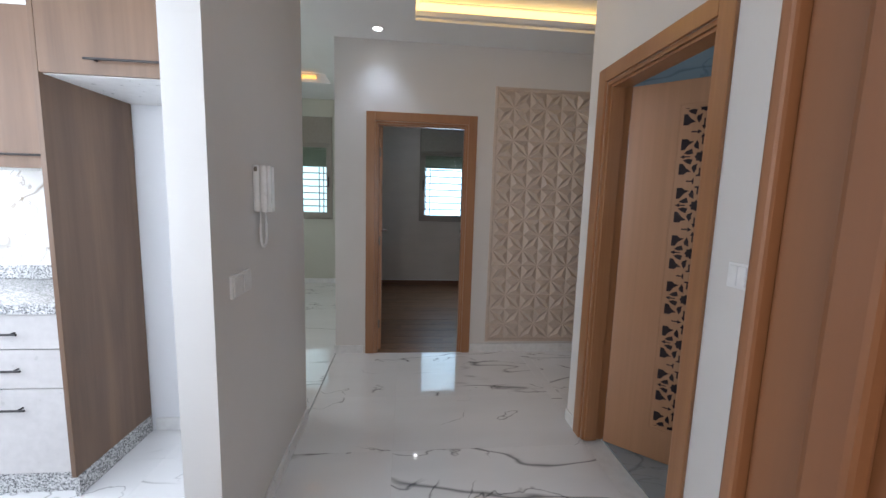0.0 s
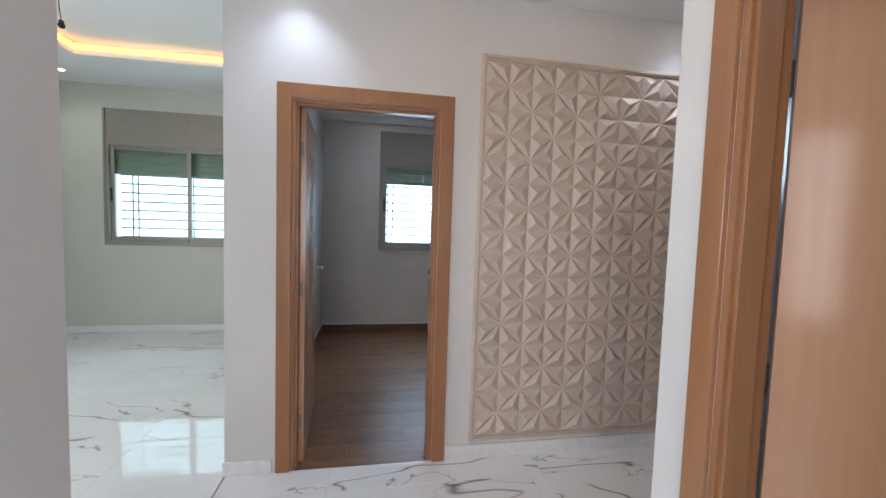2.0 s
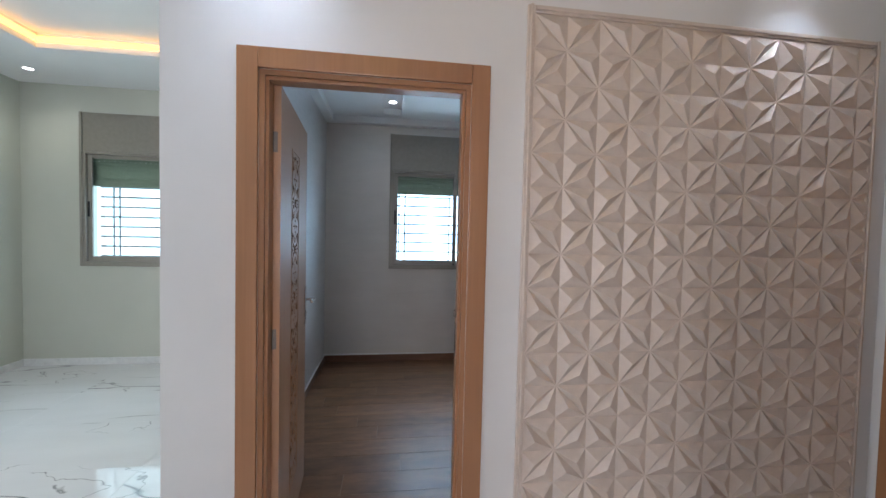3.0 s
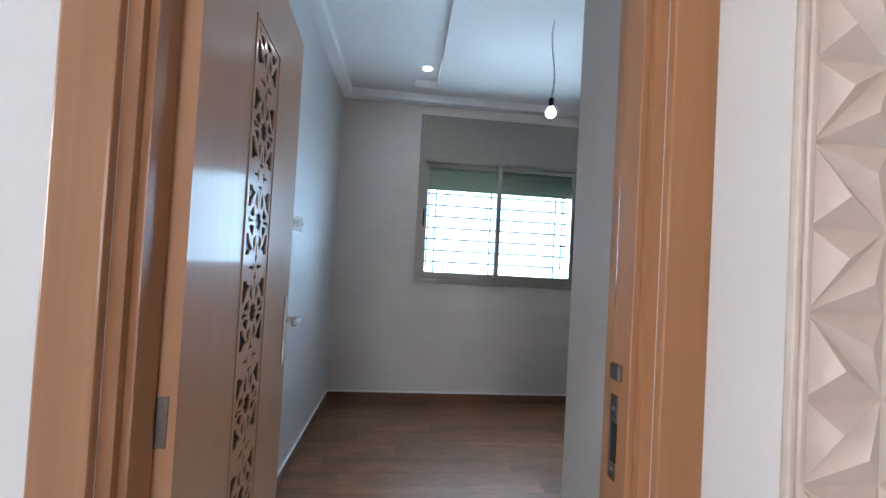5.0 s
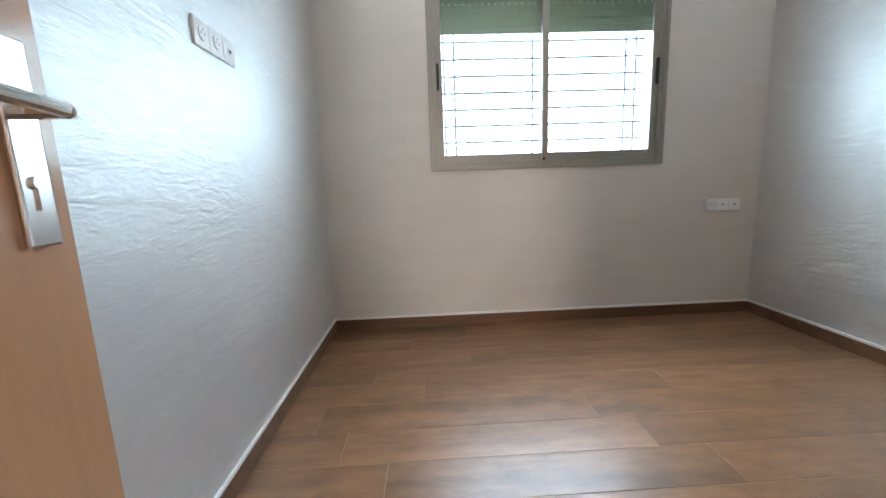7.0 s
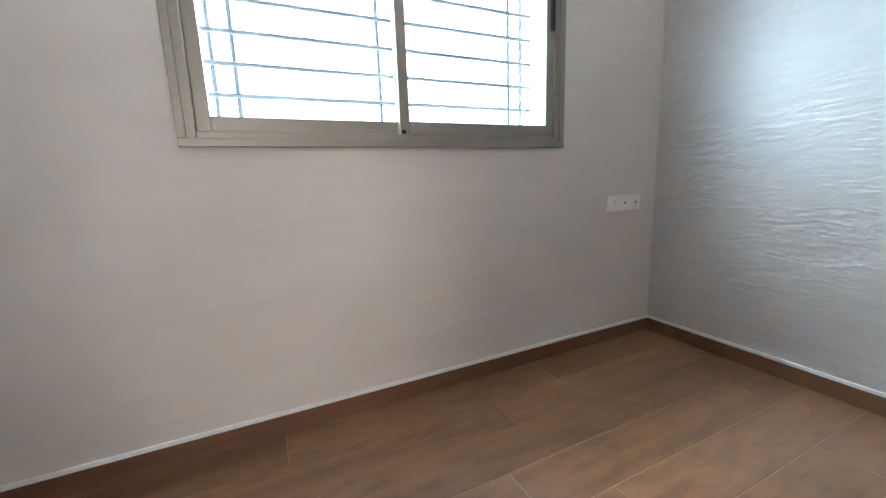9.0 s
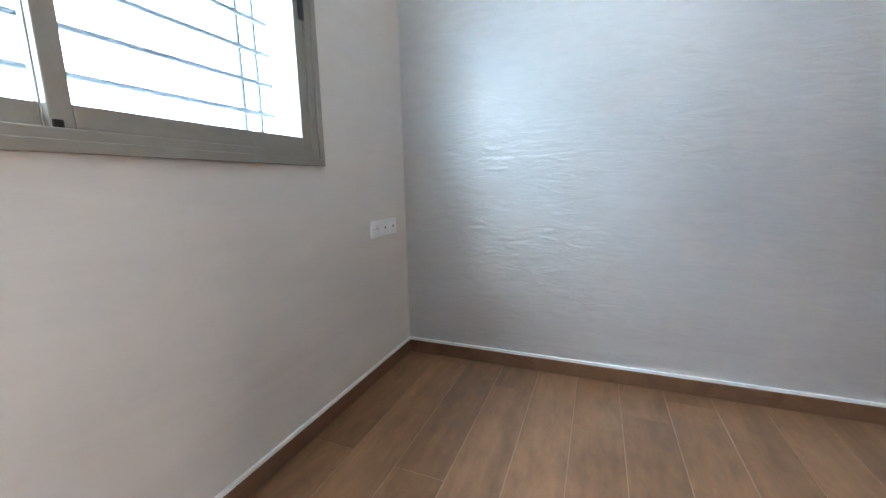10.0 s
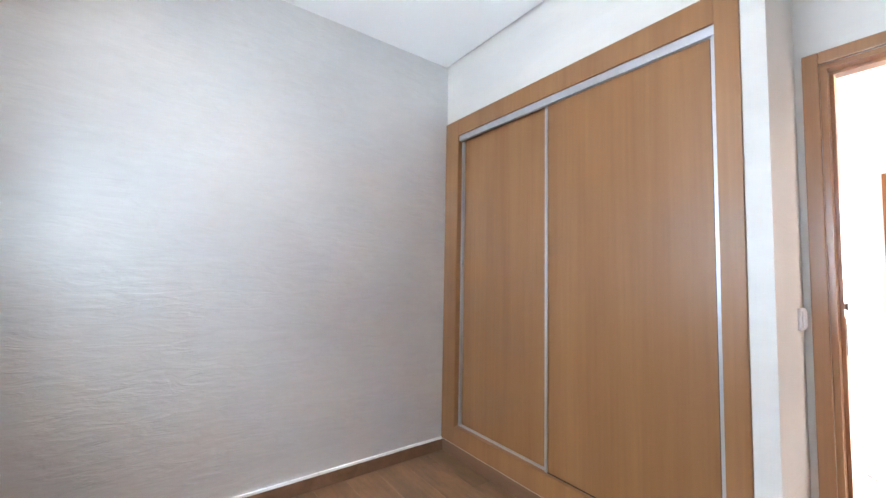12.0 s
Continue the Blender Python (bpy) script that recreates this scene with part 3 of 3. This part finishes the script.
part("latch_shade", box(-0.0015, 0.0, -0.010, 0.004, -0.065, 0.0), HOLE_WIRE, strike, "black fill painted for the shade in the latch opening")
part("lip", box(-0.008, 0.0, -0.020, 0.006, 0.072, 0.098, 0.002), STEEL, strike)
for z in (0.022, -0.080):
    part("screw", box(-0.003, -0.002, -0.004, 0.004, z - 0.004, z + 0.004, 0.0004), CHROME, strike)

entry = tagged(new("door_4"), "thick orange-brown veneered frame of the entrance door", "door frame", kind="structure")
for inner, outer in ((-0.575, -0.62), (0.455, 0.50)):
    s = 1 if inner > 0 else -1
    part("jamb", box(min(inner, outer), max(inner, outer), 0.18, 0.45, 0, 2.075, 0.003), ENTRY, entry)
    part("casing", box(min(inner - s * 0.02, outer + s * 0.1), max(inner - s * 0.02, outer + s * 0.1), 0.45, 0.472, 0, 2.16, 0.006), ENTRY, entry)
    part("door_stop", box(min(inner - s * 0.03, inner), max(inner - s * 0.03, inner), 0.315, 0.365, 0, 2.045, 0.008), ENTRY, entry)
part("head_jamb", boxes((-0.575, 0.455, 0.18, 0.45, 2.075, 2.12), bevel=0.003), ENTRY, entry)
part("head_casing", boxes((-0.555, 0.435, 0.45, 0.472, 2.055, 2.16), bevel=0.006), ENTRY, entry)


# ---- windows ----
def window(name, hole, y, label, bars_z, bars_x, split, thick, rows=6):
    x0, x1, z0, z1 = hole
    root = tagged(new(name), label, "window", kind="structure")
    root.location = (0, y, 0)
    zb = z1 - 0.405
    f = 0.05
    o = 0.010
    part("window_frame", boxes((x0, x0 + f, -o, 0.06, z0, zb), (x1 - f, x1, -o, 0.06, z0, zb), (x0 + f, x1 - f, -o, 0.06, z0, z0 + f), (x0 + f, x1 - f, -o, 0.06, zb - 0.022, zb), bevel=0.004), ALU, root)
    part("frame_lip", boxes((x0 - 0.001, x1 + 0.001, -0.02, -o - 0.0005, z0 - 0.001, z0 + 0.026), (x0 - 0.001, x0 + 0.024, -0.02, -o - 0.0005, z0 + 0.026, z1), (x1 - 0.024, x1 + 0.001, -0.02, -o - 0.0005, z0 + 0.026, z1), bevel=0.003), ALU, root)
    part("shutter_box", box(x0 + 0.022, x1 - 0.022, -0.004, 0.14, zb + 0.002, z1, 0.003), ALU, root, "flat taupe shutter box panel")
    for k, (a, b, c) in enumerate(((x0 + f, split + 0.02, 0.022), (split - 0.02, x1 - f, 0.0))):
        s = 0.042
        sash = part("sash", boxes((a, a + s, c, c + 0.02, z0 + f, zb - 0.022), (b - s, b, c, c + 0.02, z0 + f, zb - 0.022), (a + s, b - s, c, c + 0.02, z0 + f, z0 + f + 0.05), (a + s, b - s, c, c + 0.02, zb - 0.062, zb - 0.022), bevel=0.003), ALU, root)
        pane = part("pane", box(a + s - 0.004, b - s + 0.004, c + 0.008, c + 0.012, z0 + f + 0.046, zb - 0.058), GLASS, sash, "clear glass")
        pane.visible_shadow = False
        hx = a + 0.012 if k == 0 else b - 0.012
        part("pull", box(hx - 0.009, hx + 0.009, c - 0.014 if k else -0.012 + c, c - 0.0005, 1.565, 1.725, 0.003), BLACK, sash, "black finger pull")
    part("weather_stop", box(split - 0.016, split + 0.002, -0.004, 0.018, z0 + f - 0.018, z0 + f + 0.016, 0.002), BLACK, root)
    slats = part("roller_shutter", boxes(*[(x0 + 0.03, x1 - 0.03, 0.085, 0.098, zb + 0.043 * (k - rows), zb + 0.043 * (k - rows) + 0.042) for k in range(rows)], bevel=0.0015), SHUTTER, root, "grey-green roller shutter, rolled down a third")
    bm = bmesh.new()
    for k in range(34):
        xx = x0 + 0.07 + k * (x1 - x0 - 0.14) / 33
        add_box(bm, xx - 0.004, xx + 0.004, 0.0835, 0.0848, zb - 0.085, zb - 0.079)
    part("slat_daylight_dot", bm, DAYLIGHT_DOT, slats)
    part("window_sill", box(x0, x1, 0.061, thick + 0.03, z0 - 0.001, z0 + 0.02, 0.004), OUTSIDE, root)
    bars = thing("window_grille", (0, y, 0), "thin painted iron bars outside the window, slightly blue", "window grille")
    for z in bars_z:
        bm = bmesh.new()
        add_rod(bm, (x0 + 0.085, 0.16, z), (x1 - 0.06, 0.16, z), 0.0092, 8)
        part("bar", bm, GRILLE, bars)
    for x in bars_x:
        bm = bmesh.new()
        add_rod(bm, (x, 0.168, z0 + 0.02), (x, 0.168, z1 - 0.45), 0.0085, 8)
        part("upright", bm, GRILLE, bars)
    return root


DAYLIGHT_DOT = plain("painted_daylight_dot", (0.75, 0.78, 0.72), 0.5)
BARS = [1.145 + 0.107 * k for k in range(10)]
window("window_1", BED, 6.29, "taupe aluminium sliding window with shutter box above", BARS, [0.29, 0.36, 0.89, 1.53, 1.60], 0.93, 0.23)
window("window_2", SAL, 6.375, "taupe aluminium sliding window with shutter box above", BARS, [-2.80, -2.74, -2.12, -1.45, -1.38], -2.10, 0.225, 8)

# ---- wardrobe ----
ward = thing("wardrobe", (0, 3.876, 0), "built-in wardrobe with orange-brown sliding doors and aluminium trim", "wardrobe")
X0, X1, Z0, Z1 = 0.645, 2.405, 0.085, 2.30
part("side_board", box(X1 - 0.143, X1, -0.064, 0.012, Z0, Z1, 0.003), CLOSET, ward)
part("side_board", box(X0, X0 + 0.078, -0.064, 0.012, Z0, Z1, 0.003), CLOSET, ward)
part("top_board", box(X0 + 0.078, X1 - 0.143, -0.064, 0.012, 2.185, Z1, 0.003), CLOSET, ward)
part("bottom_board", box(X0 + 0.078, X1 - 0.143, -0.064, 0.012, Z0, 0.205, 0.003), CLOSET, ward)
part("top_track", boxes((X0 + 0.078, X1 - 0.143, -0.018, 0.004, 2.145, 2.185), bevel=0.002), SATIN, ward, "satin aluminium top track")
part("bottom_track", boxes((1.528, X1 - 0.143, -0.040, -0.020, 0.205, 0.2115), bevel=0.001), SATIN, ward, "satin aluminium bottom track")
part("bottom_gap_shade", boxes((X0 + 0.078, 1.527, -0.016, -0.012, 0.2055, 0.2095)), HOLE_WIRE, ward, "black strip painted for the shade in the gap under the sliding door")
part("cabinet_back", box(X0, X1, -0.355, -0.345, 0.0, Z1), CLOSET, ward)
part("plinth", box(X0, X1, -0.02, 0.004, 0.0, 0.083, 0.002), SKIRT, ward, "dark wood-look plinth tile")
d1 = part("sliding_door", box(1.505, X1 - 0.143, -0.062, -0.042, 0.207, 2.16, 0.001), CLOSET, ward)
part("edge_profile", boxes((2.245, 2.261, -0.042, -0.022, 0.207, 2.145), bevel=0.002), SATIN, d1)
d2 = part("sliding_door", box(X0 + 0.078, 1.521, -0.036, -0.016, 0.207, 2.16, 0.001), CLOSET, ward)
part("edge_profile", boxes((1.512, 1.527, -0.016, -0.006, 0.207, 2.16), bevel=0.002), SATIN, d2)
part("edge_profile", boxes((0.7235, 0.740, -0.016, -0.004, 0.207, 2.16), bevel=0.002), SATIN, d2)
part("groove_shade", boxes((0.740, 0.745, -0.016, -0.0145, 0.207, 2.16)), HOLE_WIRE, d2)
fixed("trim_wardrobe", boxes((X0, X1, 3.880, 3.886, 0.083, 0.090)), PAINT_PLAIN)

# ---- sockets, switches, intercom ----
def socket_plate(name, place, units, label, kind):
    """Square plates side by side on the wall plane y = 0, facing -y."""
    root = thing(name, place, label, "socket" if "socket" in kind else "light switch")
    w = 0.082
    for k, u in enumerate(units):
        c = (k - (len(units) - 1) / 2) * w
        plate = part("cover_plate", box(c - w / 2 + 0.0008, c + w / 2 - 0.0008, -0.010, 0, -0.041, 0.041, 0.003), PLASTIC, root)
        if u == "s":
            bm = bmesh.new()
            add_rod(bm, (c, -0.0135, 0), (c, -0.009, 0), 0.021, 24)
            part("socket_ring", bm, PLASTIC, plate)
            bm = bmesh.new()
            for dx, dz in ((-0.0095, 0), (0.0095, 0), (0, 0.011)):
                add_rod(bm, (c + dx, -0.0140, dz), (c + dx, -0.0132, dz), 0.0028, 8)
            part("pin_hole", bm, HOLE_WIRE, plate)
        elif u == "r":
            part("rocker", box(c - 0.032, c + 0.032, -0.0145, -0.0095, -0.032, 0.032, 0.002), PLASTIC, plate)
        elif u == "d":
            part("rocker", box(c - 0.032, c - 0.001, -0.0145, -0.0095, -0.032, 0.032, 0.002), PLASTIC, plate)
            part("rocker", box(c + 0.001, c + 0.032, -0.0145, -0.0095, -0.032, 0.032, 0.002), PLASTIC, plate)
        else:
            part("insert", box(c - 0.012, c + 0.012, -0.0125, -0.0095, -0.010, 0.010, 0.001), PLASTIC, plate)
            part("port", box(c - 0.006, c + 0.006, -0.0130, -0.0124, -0.005, 0.005), HOLE_WIRE, plate)
    return root


socket_plate("socket_group", (2.158, 6.29, 0.772), "sp ", "three white socket plates in a row under the window level", "socket")
socket_plate("socket_group", (-0.522, 5.08, 1.445, 0, 0, 90), "ss ", "white socket plates in a row high on the satin wall", "socket")
socket_plate("light_switch", (0.572, 3.565, 1.075, 0, 0, -90), "r", "single white light switch just inside the bedroom door", "switch")
socket_plate("light_switch", (1.04, 1.11, 1.18, 0, 0, -90), "d", "double white rocker switch near the bathroom door", "switch")
socket_plate("light_switch", (-0.63, 1.44, 1.07, 0, 0, 90), "rr", "two white switches in a row under the intercom", "switch")

ic = thing("intercom", (-0.63, 1.656, 1.418, 0, 0, 90), "white wall intercom handset with a looped cord", "intercom")
part("base", box(-0.070, 0.054, -0.026, 0, -0.092, 0.092, 0.010), PLASTIC, ic)
part("handset", boxes((-0.066, 0.010, -0.052, -0.0265, -0.094, 0.094), (-0.050, -0.008, -0.058, -0.0525, -0.092, 0.092), bevel=0.010), PLASTIC, ic)
part("button", boxes((0.026, 0.038, -0.029, -0.0255, 0.0, 0.014), bevel=0.001), PLASTIC, ic)
part("hook", box(-0.0745, -0.0705, -0.020, -0.008, 0.066, 0.084, 0.001), STEEL, ic, "grey hook switch on the side of the handset")
part("speaker_slots", boxes(*[(0.020, 0.044, -0.0272, -0.0258, 0.04 + 0.008 * k, 0.043 + 0.008 * k) for k in range(5)]), HOLE_WIRE, ic)
cord = bmesh.new()
pts = []
for k in range(25):
    a = math.pi * k / 24
    pts.append(Vector((-0.006 - 0.043 * math.cos(a) * (1 - 0.25 * abs(math.cos(a)) ** 3), -0.016, -0.142 - 0.095 * math.sin(a) ** 0.75)))
for p, q in zip(pts, pts[1:]):
    add_rod(cord, p, q, 0.0052, 8)
for end in (pts[0], pts[-1]):
    thin = bmesh.new()
    add_rod(thin, end, (-0.006 + (end.x + 0.006) * 0.75, -0.014, -0.09), 0.0025, 6)
    part("lead", thin, PLASTIC, ic, "thin white cord end")
part("cord", cord, PLASTIC, ic, "thick white cord loop")

# ---- relief panel ----
panel = thing("relief_wall_panel", (0, 3.40, 0), "taupe wall panel of folded star relief in a thin frame", "wall panel")
PX, PZ, CW, CH = 0.752, 2.352, 0.1415, 0.1385


def facet(flip, cut=1.0):
    """One square of the relief, stars in two opposite corners. Unit square, x right, z down."""
    a, c, b, d = (0, 0), (1, 1), (1, 0), (0, 1)
    p, q = (0.66, 0.36), (0.34, 0.64)
    if flip:
        a, c, b, d, p, q = (1, 0), (0, 1), (0, 0), (1, 1), (0.34, 0.36), (0.66, 0.64)
    bm = bmesh.new()
    h = {p: 0.0225, q: 0.0225}
    vs = {k: bm.verts.new((k[0] * CW, -0.006 - h.get(k, 0), -k[1] * CH)) for k in (a, b, c, d, p, q)}
    for f in ((a, b, p), (b, c, p), (a, c, p), (a, d, q), (d, c, q), (a, c, q)):
        bm.faces.new([vs[k] for k in f])
    if cut < 1:
        bmesh.ops.bisect_plane(bm, geom=bm.verts[:] + bm.edges[:] + bm.faces[:], plane_co=(cut * CW, 0, 0), plane_no=(1, 0, 0), clear_outer=True)
    bmesh.ops.recalc_face_normals(bm, faces=bm.faces[:])
    if sum(f.normal.y for f in bm.faces) > 0:
        bmesh.ops.reverse_faces(bm, faces=bm.faces[:])
    me = bpy.data.meshes.new("facet_tile")
    bm.to_mesh(me)
    bm.free()
    me.materials.append(RELIEF)
    return me


FACETS = {(f, c): facet(f, c) for f in (False, True) for c in (1.0, 0.5)}
COLS, ROWS = 12, 16
part("backing_board", box(PX - 0.01, PX + 11.5 * CW + 0.01, -0.006, 0, PZ - ROWS * CH - 0.01, PZ + 0.01), RELIEF, panel)
for i in range(COLS):
    for j in range(ROWS):
        ob = new("facet_tile", FACETS[((i + j) % 2 == 1, 0.5 if i == COLS - 1 else 1.0)])
        ob.parent = panel
        ob.location = (PX + i * CW, 0, PZ - j * CH)
PR, PB = PX + 11.5 * CW, PZ - ROWS * CH
for lot in ((PX - 0.03, PX, PB - 0.03, PZ + 0.03), (PR, PR + 0.03, PB - 0.03, PZ + 0.03), (PX, PR, PZ, PZ + 0.03), (PX, PR, PB - 0.03, PB)):
    inner = (lot[0] + 0.009, lot[1] - 0.009, lot[2] + 0.009, lot[3] - 0.009)
    part("frame_moulding", boxes((lot[0], lot[1], -0.014, 0, lot[2], lot[3]), (inner[0] if lot[1] - lot[0] < 0.1 else lot[0], inner[1] if lot[1] - lot[0] < 0.1 else lot[1], -0.022, -0.0145, inner[2] if lot[3] - lot[2] < 0.1 else lot[2], inner[3] if lot[3] - lot[2] < 0.1 else lot[3]), bevel=0.003), RELIEF, panel)

# ---- kitchen ----
def pull(parent, x0, x1, y, z):
    bm = bmesh.new()
    add_rod(bm, (x0, y - 0.028, z), (x1, y - 0.028, z), 0.005)
    for x in (x0 + 0.03, x1 - 0.03):
        add_rod(bm, (x, y - 0.028, z), (x, y, z), 0.004)
    part("handle", bm, BLACK, parent, "slim black bar handle")


tall = thing("tall_side_panel", (-1.49, 1.74, 0), "brown oak tall side panel beside the empty fridge niche", "cabinet panel")
part("board", box(-0.02, 0, 0, 0.52, 0.10, 2.69, 0.001), OAK, tall)
part("plinth", box(-0.02, 0.001, 0.012, 0.52, 0, 0.10, 0.001), GRANITE, tall, "grey speckled granite plinth")
bridge = thing("bridge_cabinet", (-1.49, 1.74, 1.85), "brown oak cabinet above the fridge niche, white underside", "cabinet")
part("body", box(0.001, 0.735, 0.02, 0.52, 0, 0.84, 0.001), WHITE, bridge)
bd = part("door", box(0.002, 0.735, 0.0, 0.019, 0.002, 0.42, 0.0015), OAK, bridge)
pull(bd, 0.19, 0.50, 0.0, 0.055)
part("door", box(0.002, 0.735, 0.0, 0.019, 0.424, 0.84, 0.0015), OAK, bridge)
for k in range(3):
    bx = -1.512 - 0.62 * k
    base = thing("base_cabinet", (bx, 1.76, 0), "white base cabinet with three drawers under the granite worktop", "cabinet", "kitchen base cabinets")
    part("body", box(-0.618, 0, 0.02, 0.50, 0.11, 0.86, 0.001), WHITE, base)
    for z0, z1 in ((0.115, 0.515), (0.52, 0.695), (0.70, 0.858)):
        dr = part("drawer_front", box(-0.616, -0.002, 0.0, 0.019, z0, z1, 0.0015), FRONT, base)
        pull(dr, -0.45, -0.155, 0.0, z1 - 0.085)
    part("plinth", box(-0.618, 0, 0.03, 0.05, 0, 0.108), GRANITE, base, "grey speckled granite plinth")
    wc = thing("wall_cabinet", (bx, 1.93, 1.485), "brown oak wall cabinet above the worktop", "cabinet", "kitchen wall cabinets")
    part("body", box(-0.618, 0, 0.02, 0.335, 0, 0.69, 0.001), WHITE, wc)
    wd = part("door", box(-0.616, -0.002, 0.0, 0.019, -0.002, 0.69, 0.0015), OAK, wc)
    pull(wd, -0.42, -0.03, 0.0, 0.055)
top = thing("worktop", (-1.512, 1.74, 0.86), "grey speckled granite worktop with upstand", "worktop")
part("slab", box(-2.03, 0, 0, 0.53, 0.0, 0.045, 0.003), GRANITE, top)
part("upstand", box(-2.03, 0, 0.51, 0.53, 0.0455, 0.12, 0.002), GRANITE, top)
fixed("trim_splashback", box(-3.54, -1.512, 2.262, 2.27, 0.98, 1.485), SPLASH)
kw = tagged(new("window_3"), "assumed kitchen window in the front wall, out of view", "window", kind="structure")
part("window_frame", boxes((-2.7, -2.64, 0.25, 0.31, 1.05, 2.25), (-1.16, -1.1, 0.25, 0.31, 1.05, 2.25), (-2.64, -1.16, 0.25, 0.31, 1.05, 1.11), (-2.64, -1.16, 0.25, 0.31, 2.19, 2.25), (-1.93, -1.87, 0.25, 0.31, 1.11, 2.19)), ALU, kw)

# ---- lamps ----
def downlight(name, place, label):
    root = thing(name, place, label, "downlight")
    bm = bmesh.new()
    bmesh.ops.create_cone(bm, cap_ends=False, segments=28, radius1=0.043, radius2=0.034, depth=0.008, matrix=pose(0, 0, -0.004))
    part("rim", bm, PLASTIC, root)
    bm = bmesh.new()
    bmesh.ops.create_circle(bm, cap_ends=True, segments=24, radius=0.034, matrix=pose(0, 0, -0.003))
    part("lamp_face", bm, LAMP, root)


downlight("ceiling_downlight", (-0.27, 3.19, 2.70), "small round white ceiling spot, lit")
downlight("ceiling_downlight", (1.95, 3.19, 2.70), "small round white ceiling spot, lit")
downlight("ceiling_downlight", (-3.15, 5.98, 2.91), "small round ceiling spot, lit")
downlight("ceiling_downlight", (0.195, 5.88, 2.80), "small round spot in the ceiling slot, lit")
downlight("ceiling_downlight", (1.775, 5.88, 2.80), "small round spot in the ceiling slot, lit")
downlight("ceiling_downlight", (-0.84, 5.2, 2.91), "small round ceiling spot, lit")

bulb = thing("pendant_bulb", (0.904, 5.01, 2.18), "bare bulb hanging on its twisted wires", "pendant lamp")
bm = bmesh.new()
bmesh.ops.create_uvsphere(bm, u_segments=18, v_segments=12, radius=0.029)
for v in bm.verts:
    if v.co.z > 0:
        v.co.z *= 1.5
        v.co.x *= 1 - 0.45 * max(0, v.co.z / 0.045) ** 2
        v.co.y *= 1 - 0.45 * max(0, v.co.z / 0.045) ** 2
part("bulb", bm, LAMP, bulb, "glowing white bulb")
bm = bmesh.new()
add_rod(bm, (0, 0, 0.036), (0, 0, 0.085), 0.015, 14)
part("lamp_holder", bm, BLACK, bulb)
bm = bmesh.new()
for s in (-1, 1):
    last = None
    for k in range(31):
        z = 0.083 + (2.735 - 2.18 - 0.083) * k / 30
        p = (s * 0.004 * math.cos(k * 0.9) + 0.012 * math.sin(k * 0.2), s * 0.004 * math.sin(k * 0.9), z)
        if last:
            add_rod(bm, last, p, 0.0016, 5)
        last = p
part("wire", bm, HOLE_WIRE, bulb)

wire = thing("loose_wire", (-1.85, 4.14, 3.03), "short dark cable with a lamp holder hanging from the salon ceiling", "cable")
bm = bmesh.new()
last = None
for k in range(14):
    p = (-0.02 * math.sin(k * 0.23), 0.01 * math.sin(k * 0.4), -0.031 * k)
    if last:
        add_rod(bm, last, p, 0.003, 6)
    last = p
part("cable", bm, BLACK, wire)
bm = bmesh.new()
bmesh.ops.create_uvsphere(bm, u_segments=12, v_segments=8, radius=0.020, matrix=pose(last[0], last[1], last[2] - 0.03))
add_rod(bm, last, (last[0], last[1], last[2] - 0.03), 0.014, 12)
part("lamp_holder", bm, BLACK, wire)

# ---- floors ----
def tile_mesh(name, w, d, mat, bevel=0.0006):
    bm = box(0, w, 0, d, -0.010, 0.0)
    edges = [e for e in bm.edges if all(v.co.z > -0.001 for v in e.verts)]
    bmesh.ops.bevel(bm, geom=edges, offset=bevel, segments=1, affect="EDGES")
    me = bpy.data.meshes.new(name)
    bm.to_mesh(me)
    bm.free()
    me.materials.append(mat)
    return me


marble_floor = tagged(new("floor_marble"), "glossy white marble-look floor tiles with dark veins", "floor", kind="structure")
plank_floor = tagged(new("floor_planks"), "brown wood-look plank tiles with pale joints", "floor", kind="structure")


def lay(parent, name, mat, x0, x1, y0, y1, gap, cache):
    if x1 - x0 < 0.01 or y1 - y0 < 0.01:
        return
    key = (round(x1 - x0, 3), round(y1 - y0, 3))
    if key not in cache:
        cache[key] = tile_mesh(name, key[0] - gap, key[1] - gap, mat)
    ob = new(name, cache[key])
    ob.parent = parent
    ob.location = (x0 + gap / 2, y0 + gap / 2, 0)


REGIONS = [(-3.55, -0.75, 0.45, 2.27), (-0.75, -0.63, 0.45, 1.245), (-0.63, 1.04, 0.45, 3.40), (1.04, 2.50, 2.265, 3.40), (-3.55, -0.638, 2.34, 6.375), (-0.575, 0.455, 0.18, 0.45)]
cache = {}
for rx0, rx1, ry0, ry1 in REGIONS:
    for i in range(-6, 4):
        for j in range(0, 12):
            a0, b0 = -0.63 + 1.2 * i + 0.55, 0.2 + 0.6 * j
            lay(marble_floor, "tile", MARBLE, max(rx0, a0), min(rx1, a0 + 1.2), max(ry0, b0), min(ry1, b0 + 0.6), 0.0006, cache)
cache = {}
for j in range(15):
    y0 = 3.44 + 0.19 * j
    off = {8: -0.212, 7: -0.035, 6: 0.122, 9: -0.348, 10: 0.09, 11: -0.16, 12: 0.35}.get(j, (0.37 * j) % 1.2)
    for k in range(-3, 4):
        a0 = off + 1.17 * k
        lay(plank_floor, "plank", PLANK, max(-0.522, a0), min(2.407, a0 + 1.17), max(3.51, y0), min(6.29, y0 + 0.19), 0.0032, cache)
fixed("floor_plank_grout", box(-0.522, 2.407, 3.46, 6.29, -0.0118, -0.0012), GROUT_WOOD)
lay(plank_floor, "threshold", PLANK, -0.28, 0.48, 3.40, 3.51, 0.003, cache)
